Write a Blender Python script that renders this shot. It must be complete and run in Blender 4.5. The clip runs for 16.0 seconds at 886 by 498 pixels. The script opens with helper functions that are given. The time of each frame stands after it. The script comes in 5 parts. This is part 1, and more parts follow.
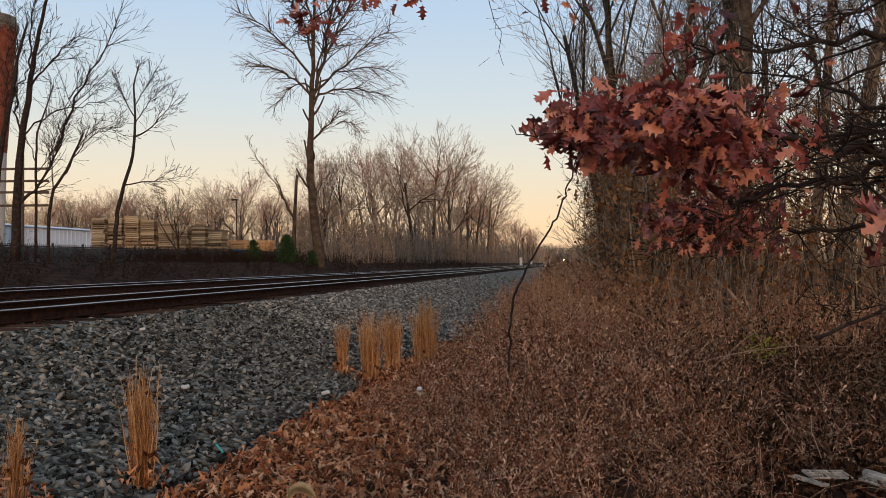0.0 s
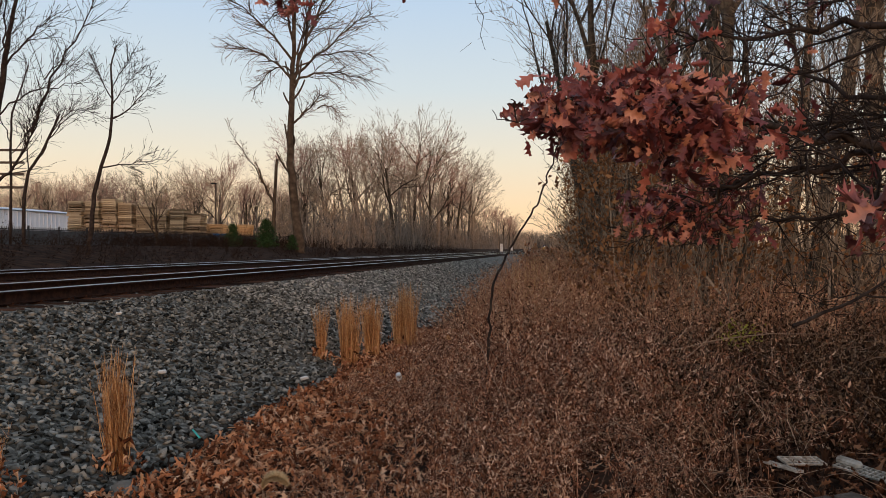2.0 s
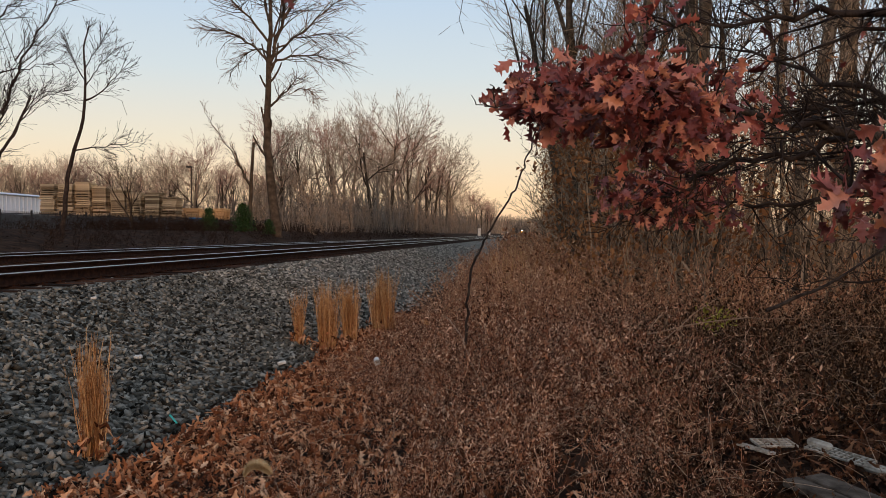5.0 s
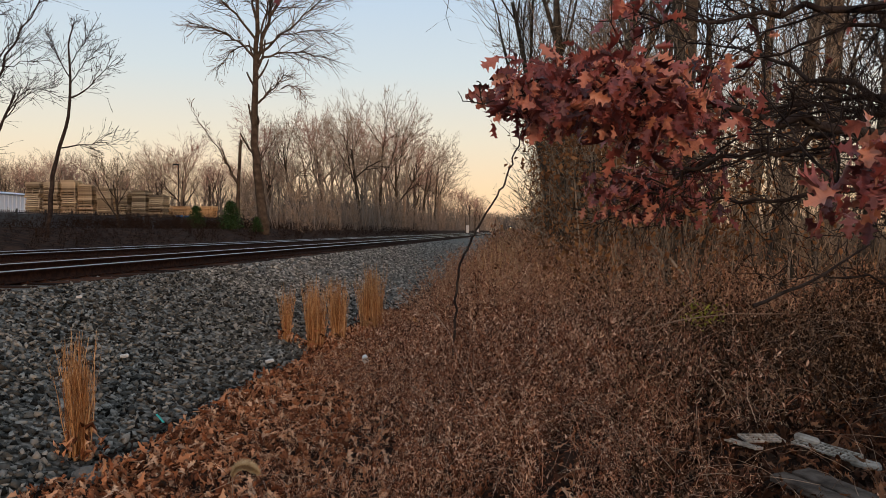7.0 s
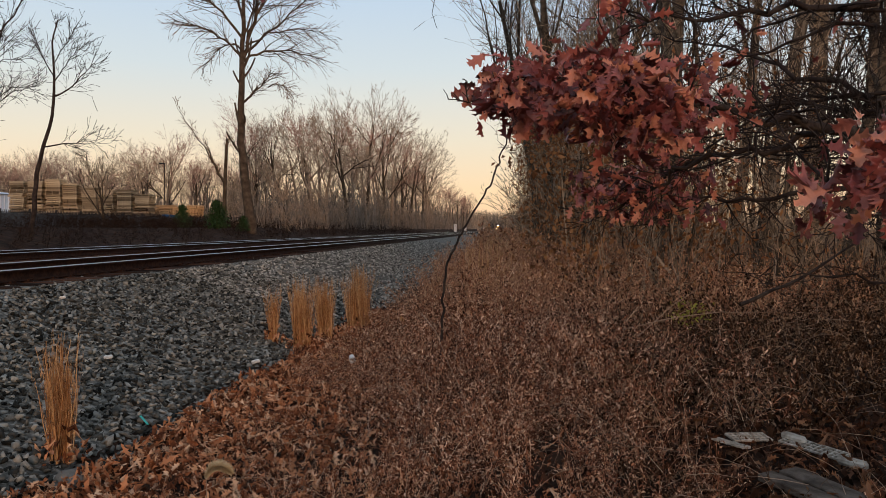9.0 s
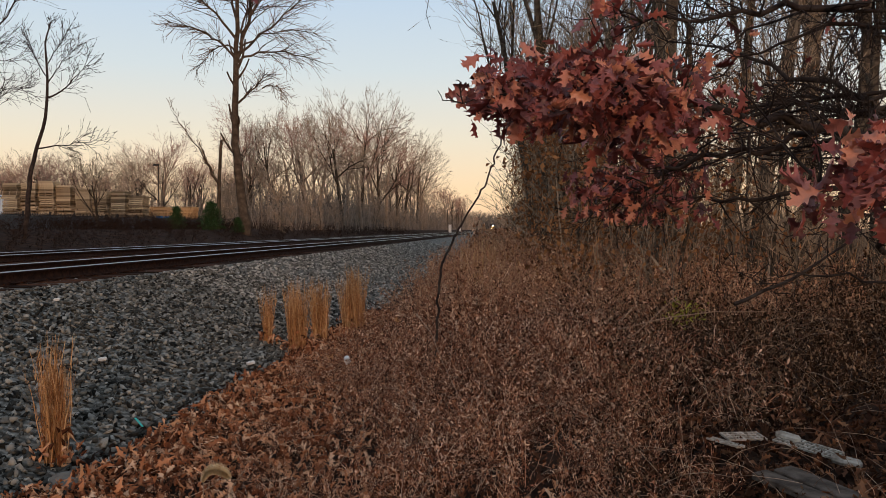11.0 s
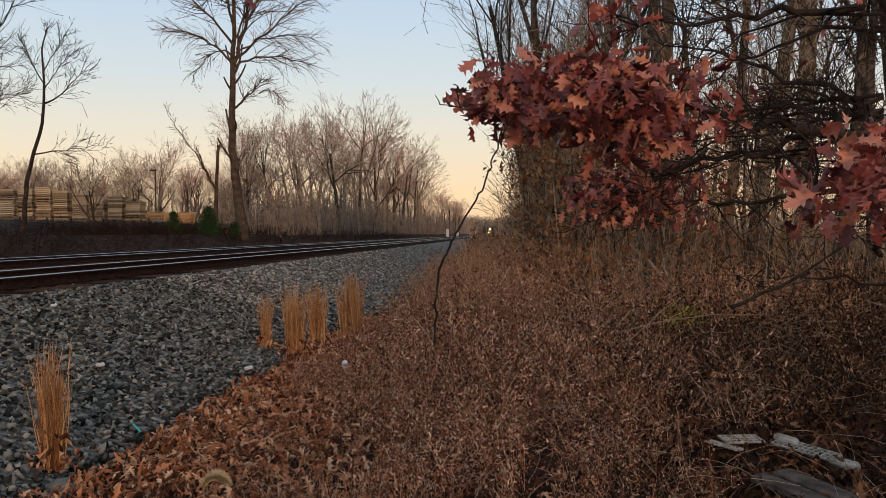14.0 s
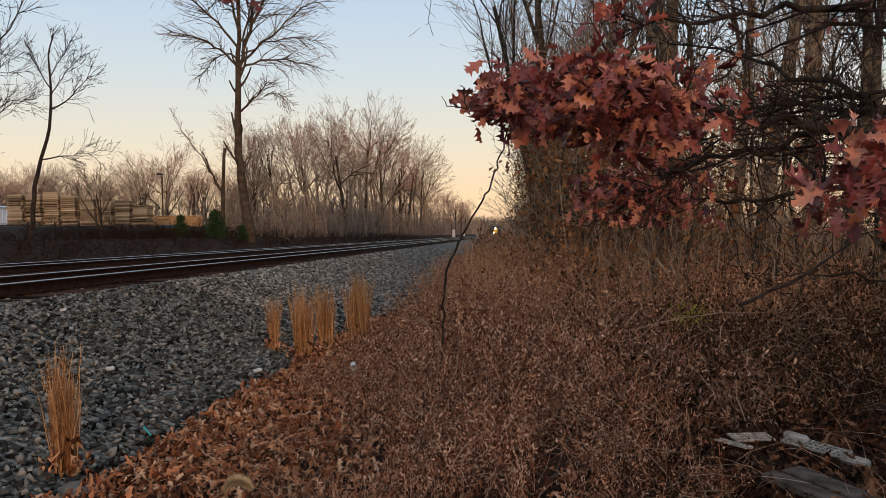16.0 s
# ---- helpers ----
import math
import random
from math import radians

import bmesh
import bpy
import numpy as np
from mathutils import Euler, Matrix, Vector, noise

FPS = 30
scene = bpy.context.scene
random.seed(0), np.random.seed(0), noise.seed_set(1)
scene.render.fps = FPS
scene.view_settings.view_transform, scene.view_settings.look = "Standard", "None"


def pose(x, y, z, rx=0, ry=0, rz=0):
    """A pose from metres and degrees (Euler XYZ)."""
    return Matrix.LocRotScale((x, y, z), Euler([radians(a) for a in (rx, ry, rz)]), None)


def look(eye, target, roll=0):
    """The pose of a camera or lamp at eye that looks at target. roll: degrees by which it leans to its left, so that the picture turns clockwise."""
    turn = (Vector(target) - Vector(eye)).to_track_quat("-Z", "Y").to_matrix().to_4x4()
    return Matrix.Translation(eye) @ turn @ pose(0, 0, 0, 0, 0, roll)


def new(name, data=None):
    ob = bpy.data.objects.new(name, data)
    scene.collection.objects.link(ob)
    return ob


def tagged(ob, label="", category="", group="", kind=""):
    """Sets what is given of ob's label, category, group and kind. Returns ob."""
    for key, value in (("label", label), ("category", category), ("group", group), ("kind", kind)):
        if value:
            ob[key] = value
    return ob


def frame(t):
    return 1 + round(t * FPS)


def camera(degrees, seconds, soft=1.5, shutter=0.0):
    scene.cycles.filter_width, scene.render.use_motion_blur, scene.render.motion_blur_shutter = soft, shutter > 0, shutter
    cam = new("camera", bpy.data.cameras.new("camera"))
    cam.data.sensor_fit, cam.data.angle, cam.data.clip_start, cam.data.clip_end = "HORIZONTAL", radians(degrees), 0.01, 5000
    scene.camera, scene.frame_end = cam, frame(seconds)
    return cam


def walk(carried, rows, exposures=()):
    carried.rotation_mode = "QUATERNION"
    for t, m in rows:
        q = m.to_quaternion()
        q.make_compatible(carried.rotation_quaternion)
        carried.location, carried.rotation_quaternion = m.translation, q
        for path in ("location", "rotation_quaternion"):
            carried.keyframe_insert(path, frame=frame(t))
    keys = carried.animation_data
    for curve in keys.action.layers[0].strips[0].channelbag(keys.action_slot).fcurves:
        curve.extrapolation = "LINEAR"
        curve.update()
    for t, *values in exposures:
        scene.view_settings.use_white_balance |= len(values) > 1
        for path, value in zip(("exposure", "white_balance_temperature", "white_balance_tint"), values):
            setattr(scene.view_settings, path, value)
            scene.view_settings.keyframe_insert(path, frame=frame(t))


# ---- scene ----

cam = camera(57.0, 16.0, soft=0.75)
PATH = [
    (0, (0.025, -0.124, 1.612), (-0.305, 1.848, 1.647), -0.2),
    (0.5, (0.023, -0.093, 1.616), (-0.293, 1.882, 1.643), -0.0),
    (1, (0.028, -0.119, 1.613), (-0.276, 1.858, 1.632), 0.0),
    (1.5, (0.027, -0.11, 1.614), (-0.268, 1.868, 1.623), 0.1),
    (2, (0.025, -0.09, 1.613), (-0.258, 1.889, 1.613), 0.2),
    (2.5, (0.024, -0.088, 1.614), (-0.247, 1.894, 1.604), 0.2),
    (3, (0.022, -0.075, 1.618), (-0.239, 1.908, 1.6), 0.2),
    (3.5, (0.017, -0.082, 1.616), (-0.237, 1.901, 1.592), 0.2),
    (4, (0.015, -0.101, 1.614), (-0.232, 1.883, 1.584), 0.3),
    (6.5, (0.035, -0.081, 1.62), (-0.171, 1.907, 1.577), 0.1),
    (7, (0.026, -0.079, 1.617), (-0.175, 1.91, 1.572), 0.1),
    (7.5, (0.022, -0.061, 1.62), (-0.167, 1.929, 1.573), 0.1),
    (8, (0.03, -0.043, 1.619), (-0.15, 1.948, 1.572), -0.0),
    (8.5, (0.035, -0.034, 1.621), (-0.141, 1.958, 1.574), 0.0),
    (9, (0.029, -0.04, 1.621), (-0.142, 1.952, 1.573), 0.0),
    (11.5, (0.03, -0.044, 1.622), (-0.123, 1.95, 1.576), -0.3),
    (12, (0.031, -0.031, 1.625), (-0.117, 1.963, 1.578), -0.4),
    (12.5, (0.033, -0.028, 1.625), (-0.115, 1.966, 1.581), -0.4),
    (13, (0.03, -0.038, 1.624), (-0.119, 1.956, 1.583), -0.3),
    (13.5, (0.033, -0.042, 1.622), (-0.118, 1.952, 1.583), -0.3),
    (14, (0.028, -0.049, 1.621), (-0.124, 1.945, 1.585), -0.4),
    (14.5, (0.025, -0.048, 1.621), (-0.13, 1.946, 1.585), -0.5),
    (15, (0.025, -0.05, 1.619), (-0.134, 1.944, 1.583), -0.6),
    (15.5, (0.021, -0.051, 1.617), (-0.143, 1.942, 1.583), -0.8),
    (16, (0.023, -0.059, 1.622), (-0.145, 1.934, 1.588), -1.0),
]
walk(cam, [(t, look(eye, target, roll)) for t, eye, target, roll in PATH], exposures=[(0.0, 0.0), (16.0, 0.0)])

# ---------------------------------------------------------------- light
SUN_EL, SUN_AZ = radians(6.0), radians(163.0)      # azimuth clockwise from +y
world = bpy.data.worlds.new("dusk_sky")
scene.world = world
world.use_nodes = True
wn, wl = world.node_tree.nodes, world.node_tree.links
wn.clear()
sky = wn.new("ShaderNodeTexSky")
sky.sky_type, sky.sun_disc = "NISHITA", False
sky.sun_elevation, sky.sun_rotation = SUN_EL, SUN_AZ
sky.air_density, sky.dust_density, sky.ozone_density = 1.0, 1.5, 1.5
bg = wn.new("ShaderNodeBackground")
bg.inputs["Strength"].default_value = 0.012
# dusk gradient: peach at the horizon, cream above it, then pale and deeper blue
tc_w = wn.new("ShaderNodeTexCoord")
sep_w = wn.new("ShaderNodeSeparateXYZ")
ramp_w = wn.new("ShaderNodeValToRGB")
DUSK = [(0.0, (0.95, 0.60, 0.36)), (0.045, (0.94, 0.68, 0.42)), (0.11, (0.80, 0.71, 0.56)), (0.19, (0.62, 0.68, 0.70)), (0.3, (0.47, 0.60, 0.76)), (0.57, (0.40, 0.46, 0.56)), (1.0, (0.34, 0.38, 0.46))]
while len(ramp_w.color_ramp.elements) < len(DUSK):
    ramp_w.color_ramp.elements.new(0.5)
for el, (pos_, col_) in zip(ramp_w.color_ramp.elements, DUSK):
    el.position, el.color = pos_, (*col_, 1)
bg2 = wn.new("ShaderNodeBackground")
bg2.inputs["Strength"].default_value = 1.06
add_w = wn.new("ShaderNodeAddShader")
wout = wn.new("ShaderNodeOutputWorld")
wl.new(tc_w.outputs["Generated"], sep_w.inputs[0])
wl.new(sep_w.outputs["Z"], ramp_w.inputs[0])
wl.new(ramp_w.outputs[0], bg2.inputs[0])
wl.new(sky.outputs[0], bg.inputs[0])
wl.new(bg.outputs[0], add_w.inputs[0])
wl.new(bg2.outputs[0], add_w.inputs[1])
wl.new(add_w.outputs[0], wout.inputs[0])
sun_data = bpy.data.lights.new("sun", "SUN")
sun_data.energy, sun_data.angle, sun_data.color = 1.4, radians(6), (1.0, 0.60, 0.36)
sun = new("sun", sun_data)
sd = Vector((math.sin(SUN_AZ) * math.cos(SUN_EL), math.cos(SUN_AZ) * math.cos(SUN_EL), math.sin(SUN_EL)))
sun.matrix_world = look(sd * 50, (0, 0, 0))

# ---------------------------------------------------------------- materials


def mat(name, colors, scale=6.0, rough=0.8, bump=0.0, bump_scale=40.0, rand="", metal=0.0, spec=0.05, translucent=0.0, detail=6.0):
    """A procedural surface: colours mixed by two scales of noise and, on request, by a random value per object or per island."""
    m = bpy.data.materials.new(name)
    m.use_nodes = True
    n, l = m.node_tree.nodes, m.node_tree.links
    b = n["Principled BSDF"]
    b.inputs["Roughness"].default_value = rough
    b.inputs["Metallic"].default_value = metal
    b.inputs["Specular IOR Level"].default_value = spec
    tc = n.new("ShaderNodeTexCoord")
    nz = n.new("ShaderNodeTexNoise")
    nz.inputs["Scale"].default_value, nz.inputs["Detail"].default_value = scale, detail
    l.new(tc.outputs["Object"], nz.inputs["Vector"])
    ramp = n.new("ShaderNodeValToRGB")
    els = ramp.color_ramp.elements
    while len(els) < len(colors):
        els.new(0.5)
    for i, c in enumerate(colors):
        els[i].position = 0.28 + 0.44 * i / max(1, len(colors) - 1)
        els[i].color = (*c, 1)
    value = nz.outputs["Fac"]
    if rand:
        src = n.new("ShaderNodeObjectInfo").outputs["Random"] if rand == "object" else n.new("ShaderNodeNewGeometry").outputs["Random Per Island"]
        mx = n.new("ShaderNodeMix")
        mx.inputs[0].default_value = 0.72
        l.new(nz.outputs["Fac"], mx.inputs[2])
        l.new(src, mx.inputs[3])
        mr = n.new("ShaderNodeMapRange")
        mr.inputs["From Min"].default_value, mr.inputs["From Max"].default_value = 0.1, 0.9
        mr.inputs["To Min"].default_value, mr.inputs["To Max"].default_value = 0.25, 0.75
        l.new(mx.outputs[0], mr.inputs["Value"])
        value = mr.outputs["Result"]
    l.new(value, ramp.inputs[0])
    l.new(ramp.outputs[0], b.inputs["Base Color"])
    if bump:
        n2 = n.new("ShaderNodeTexNoise")
        n2.inputs["Scale"].default_value, n2.inputs["Detail"].default_value = bump_scale, 8.0
        l.new(tc.outputs["Object"], n2.inputs["Vector"])
        bm_ = n.new("ShaderNodeBump")
        bm_.inputs["Strength"].default_value = bump
        bm_.inputs["Distance"].default_value = 0.02
        l.new(n2.outputs["Fac"], bm_.inputs["Height"])
        l.new(bm_.outputs[0], b.inputs["Normal"])
    if translucent:
        tr = n.new("ShaderNodeBsdfTranslucent")
        l.new(ramp.outputs[0], tr.inputs[0])
        ms = n.new("ShaderNodeMixShader")
        ms.inputs[0].default_value = translucent
        l.new(b.outputs[0], ms.inputs[1])
        l.new(tr.outputs[0], ms.inputs[2])
        l.new(ms.outputs[0], n["Material Output"].inputs["Surface"])
    return m


def glow(name, color, strength):
    m = bpy.data.materials.new(name)
    m.use_nodes = True
    b = m.node_tree.nodes["Principled BSDF"]
    b.inputs["Base Color"].default_value = (*color, 1)
    b.inputs["Emission Color"].default_value = (*color, 1)
    b.inputs["Emission Strength"].default_value = strength
    return m


M_SOIL = mat("soil", [(0.012, 0.008, 0.006), (0.032, 0.018, 0.012), (0.07, 0.038, 0.023)], 2.5, 0.95, 0.8, 30)
M_BED = mat("ballast_bed", [(0.012, 0.012, 0.01), (0.14, 0.133, 0.115), (0.4, 0.375, 0.325)], 16, 0.9, 1.0, 26)
M_STONE = mat("ballast_stone", [(0.01, 0.0098, 0.0083), (0.068, 0.065, 0.056), (0.165, 0.158, 0.137), (0.38, 0.362, 0.316)], 9, 0.75, 0.3, 60, "island")
M_STONE_PALE = mat("pale_ballast", [(0.04, 0.038, 0.033), (0.17, 0.16, 0.14), (0.34, 0.32, 0.28), (0.58, 0.545, 0.48)], 9, 0.85, 0.3, 60, "island")
M_STONE_OB = mat("ballast_stone_single", [(0.01, 0.0098, 0.0083), (0.068, 0.065, 0.056), (0.165, 0.158, 0.137), (0.38, 0.362, 0.316)], 9, 0.75, 0.3, 60, "object")
M_RUST = mat("rusty_steel", [(0.012, 0.007, 0.006), (0.026, 0.013, 0.009), (0.05, 0.023, 0.014)], 14, 0.8, 0.3, 60)
M_RAILHEAD = mat("polished_steel", [(0.36, 0.345, 0.33), (0.5, 0.48, 0.46)], 5, 0.3, metal=1.0)
M_TIE = mat("creosoted_timber", [(0.014, 0.009, 0.007), (0.035, 0.02, 0.014), (0.08, 0.045, 0.032)], 9, 0.9, 0.5, 40, "object")
M_BARK = mat("bark", [(0.022, 0.017, 0.013), (0.06, 0.046, 0.034), (0.13, 0.1, 0.073)], 11, 0.95, 1.0, 30)
# lighter copy of the bark; warm sun on far trunks is in the colour
M_BARK_SUNLIT = mat("sunlit_bark", [(0.12, 0.09, 0.066), (0.25, 0.185, 0.135), (0.4, 0.3, 0.22)], 5, 0.95, 0.8, 25)
M_BARK_DARK = mat("dark_bark", [(0.018, 0.014, 0.013), (0.04, 0.03, 0.027), (0.07, 0.055, 0.045)], 9, 0.95, 0.6, 40)
# far twigs, lightened to a sunlit tone by colour
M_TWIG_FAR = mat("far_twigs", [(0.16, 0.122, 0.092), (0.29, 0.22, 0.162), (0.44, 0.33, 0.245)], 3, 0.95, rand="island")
M_BARK_TALL = mat("furrowed_bark", [(0.035, 0.026, 0.019), (0.075, 0.055, 0.04), (0.12, 0.089, 0.065)], 3, 0.95, 0.5, 14)
M_TWIG_TALL = mat("brown_twigs", [(0.1, 0.06, 0.04), (0.19, 0.115, 0.075), (0.3, 0.19, 0.125)], 3, 0.95, rand="island")
M_BARK_GREY = mat("grey_bark", [(0.03, 0.024, 0.019), (0.085, 0.068, 0.052), (0.16, 0.128, 0.098)], 9, 0.95, 1.0, 30)
# greyed and lightened: haze over the far wood is put into the colour
M_WOOD_HAZY = mat("hazy_wood", [(0.1, 0.082, 0.068), (0.2, 0.165, 0.137), (0.31, 0.258, 0.213)], 3, 0.95, rand="island")
# dead weeds by the wood; its shade is put into their colour
M_WEED_SHADED = mat("shaded_weed", [(0.01, 0.006, 0.0035), (0.042, 0.021, 0.011), (0.095, 0.047, 0.026), (0.33, 0.21, 0.13)], 2.0, 0.9, rand="island")
# near-black brown: the shade on the far bank is painted into the weeds
M_BANK_SHADED = mat("shaded_bank_weeds", [(0.007, 0.0045, 0.0035), (0.021, 0.0125, 0.009), (0.05, 0.03, 0.021)], 2.0, 0.9, rand="island")
M_TWIG = mat("twigs", [(0.11, 0.082, 0.06), (0.22, 0.165, 0.118), (0.36, 0.27, 0.19)], 3, 0.95, rand="island")
M_TWIG_RED = mat("reddish_twigs", [(0.2, 0.115, 0.09), (0.36, 0.2, 0.16), (0.5, 0.29, 0.23)], 3, 0.95, rand="island")
M_SCRUB = mat("dry_scrub", [(0.02, 0.009, 0.006), (0.15, 0.06, 0.034), (0.37, 0.165, 0.095), (0.8, 0.55, 0.38)], 2.0, 0.9, rand="island")
M_SCRUB_RED = mat("rusty_scrub", [(0.12, 0.055, 0.034), (0.34, 0.165, 0.1), (0.46, 0.25, 0.15), (0.62, 0.4, 0.25)], 2.0, 0.9, rand="island")
M_STRAND = mat("pale_strands", [(0.1, 0.062, 0.044), (0.24, 0.155, 0.11), (0.45, 0.33, 0.24)], 3, 0.85, rand="island")
M_LITTER = mat("fallen_leaves", [(0.07, 0.026, 0.014), (0.33, 0.125, 0.06), (0.6, 0.27, 0.135), (0.85, 0.56, 0.36)], 5, 0.8, rand="island", translucent=0.15)
# copy of the fallen leaves, darkened to stand for shade
M_LITTER_SHADED = mat("shaded_leaves", [(0.015, 0.008, 0.005), (0.06, 0.026, 0.015), (0.12, 0.052, 0.028), (0.28, 0.14, 0.075)], 5, 0.75, rand="island")
M_LUMP = mat("dirty_concrete", [(0.13, 0.12, 0.105), (0.24, 0.22, 0.19)], 9, 0.95, 0.6, 40)
M_SEDGE = mat("broomsedge", [(0.2, 0.085, 0.035), (0.5, 0.25, 0.105), (0.8, 0.52, 0.27)], 3, 0.85, rand="island", translucent=0.2)
M_TANGRASS = mat("tan_grass", [(0.28, 0.15, 0.07), (0.5, 0.29, 0.14), (0.7, 0.45, 0.24)], 3, 0.85, rand="island")
RED = [(0.045, 0.009, 0.01), (0.2, 0.045, 0.042), (0.42, 0.12, 0.096), (0.68, 0.28, 0.17)]
M_OAK = mat("red_oak_leaf", RED, 7, 0.42, 0.3, 24, "object", translucent=0.1, spec=0.5)
M_OAK_J = mat("red_oak_leaves", RED, 7, 0.42, 0.3, 24, "island", translucent=0.1, spec=0.5)
M_BEECH = mat("tan_leaves", [(0.1, 0.05, 0.025), (0.22, 0.1, 0.045), (0.36, 0.18, 0.08)], 3, 0.8, rand="island", translucent=0.25)
M_GREEN = mat("evergreen_needles", [(0.012, 0.03, 0.012), (0.03, 0.065, 0.022), (0.06, 0.1, 0.035)], 4, 0.8, rand="island")
M_MOSS = mat("yellow_green_leaves", [(0.18, 0.17, 0.03), (0.34, 0.32, 0.06)], 4, 0.8, rand="island")
M_PALLET = mat("pallet_wood", [(0.17, 0.125, 0.08), (0.36, 0.28, 0.19), (0.56, 0.45, 0.31)], 1.3, 0.9, rand="object")
M_PALLET_NEW = mat("fresh_pallet_wood", [(0.5, 0.29, 0.14), (0.62, 0.4, 0.21)], 1.3, 0.9, rand="object")
M_BLUE = mat("blue_plastic", [(0.03, 0.16, 0.4), (0.05, 0.22, 0.5)], 2, 0.5)
M_WHITE = mat("white_sheet_metal", [(0.62, 0.68, 0.78), (0.74, 0.79, 0.86)], 0.6, 0.5, 0.05, 3)
M_CONC = mat("pale_concrete", [(0.4, 0.38, 0.35), (0.55, 0.52, 0.48)], 3, 0.9, 0.3, 30)
M_FENCE = mat("grey_fence", [(0.05, 0.058, 0.066), (0.08, 0.09, 0.1)], 2, 0.7)
M_FENCE_D = mat("dark_fence", [(0.03, 0.035, 0.04), (0.05, 0.055, 0.06)], 2, 0.6)
M_TOWER = mat("red_brick_chimney", [(0.13, 0.04, 0.026), (0.2, 0.062, 0.038), (0.26, 0.095, 0.06)], 2.5, 0.9, 0.3, 12)
M_POLE = mat("weathered_pole", [(0.07, 0.055, 0.045), (0.13, 0.1, 0.08)], 6, 0.9, 0.4, 40)
M_CRATE = mat("weathered_plastic", [(0.15, 0.125, 0.095), (0.38, 0.335, 0.28), (0.62, 0.565, 0.49)], 14, 0.7, 0.2, 60)
M_PLASTIC = mat("dirty_white_plastic", [(0.42, 0.4, 0.37), (0.68, 0.66, 0.63), (0.8, 0.79, 0.77)], 14, 0.55, 0.1, 60)
M_PLANK = mat("grey_plank", [(0.045, 0.036, 0.03), (0.1, 0.082, 0.068), (0.17, 0.14, 0.115)], 11, 0.9, 0.6, 60)
M_LOCO = mat("locomotive_paint", [(0.02, 0.025, 0.05), (0.035, 0.04, 0.075)], 2, 0.5)
M_LOCO_Y = mat("yellow_nose_paint", [(0.3, 0.18, 0.03), (0.4, 0.25, 0.05)], 2, 0.5)
M_GLASS = mat("dark_glass", [(0.01, 0.012, 0.014), (0.02, 0.022, 0.025)], 2, 0.1, spec=0.6)
M_LAMP = glow("headlight_glow", (1.0, 0.74, 0.34), 30.0)
M_TIN = mat("tin", [(0.55, 0.54, 0.52), (0.75, 0.74, 0.72)], 12, 0.35, metal=0.7)
M_TEAL = mat("teal_plastic", [(0.05, 0.4, 0.36), (0.08, 0.5, 0.45)], 4, 0.5)
M_FOX = mat("foxtail_bristles", [(0.5, 0.37, 0.2), (0.68, 0.54, 0.34), (0.8, 0.68, 0.48)], 6, 0.8, rand="island", translucent=0.2)

# ---------------------------------------------------------------- mesh tools


def np_mesh(name, V, F, material, smooth=False):
    """A mesh from arrays of vertices and of faces that all have the same number of corners."""
    V, F = np.asarray(V, np.float32), np.asarray(F, np.int32)
    me = bpy.data.meshes.new(name)
    k = F.shape[1]
    me.vertices.add(len(V))
    me.vertices.foreach_set("co", V.ravel())
    me.loops.add(F.size)
    me.loops.foreach_set("vertex_index", F.ravel())
    me.polygons.add(len(F))
    me.polygons.foreach_set("loop_start", np.arange(0, F.size, k, dtype=np.int32))
    if smooth:
        me.polygons.foreach_set("use_smooth", np.ones(len(F), bool))
    me.update(calc_edges=True)
    me.validate()
    me.materials.append(material)
    return me


def bm_mesh(name, bm, material):
    me = bpy.data.meshes.new(name)
    bm.to_mesh(me)
    bm.free()
    me.materials.append(material)
    return me


def child(name, mesh, parent, label="", m=None):
    ob = new(name, mesh)
    ob.parent = parent
    if m is not None:
        ob.matrix_basis = m
    if label:
        ob["label"] = label
    return ob


def part(name, bm, material, parent, label="", m=None):
    return child(name, bm_mesh(name, bm, material), parent, label, m)


def box(bm, cx, cy, cz, sx, sy, sz, bevel=0.0, m=None):
    r = bmesh.ops.create_cube(bm, size=1.0, matrix=(m or Matrix()) @ Matrix.Translation((cx, cy, cz)) @ Matrix.Diagonal((sx, sy, sz, 1)))
    if bevel:
        edges = list({e for v in r["verts"] for e in v.link_edges})
        bmesh.ops.bevel(bm, geom=edges, offset=bevel, segments=1, affect="EDGES")
    return bm


def cyl(bm, p0, p1, r0, r1=None, n=12):
    p0, p1 = Vector(p0), Vector(p1)
    d = p1 - p0
    m = Matrix.Translation((p0 + p1) / 2) @ d.to_track_quat("Z", "Y").to_matrix().to_4x4()
    bmesh.ops.create_cone(bm, cap_ends=True, segments=n, radius1=r0, radius2=r0 if r1 is None else r1, depth=d.length, matrix=m)
    return bm


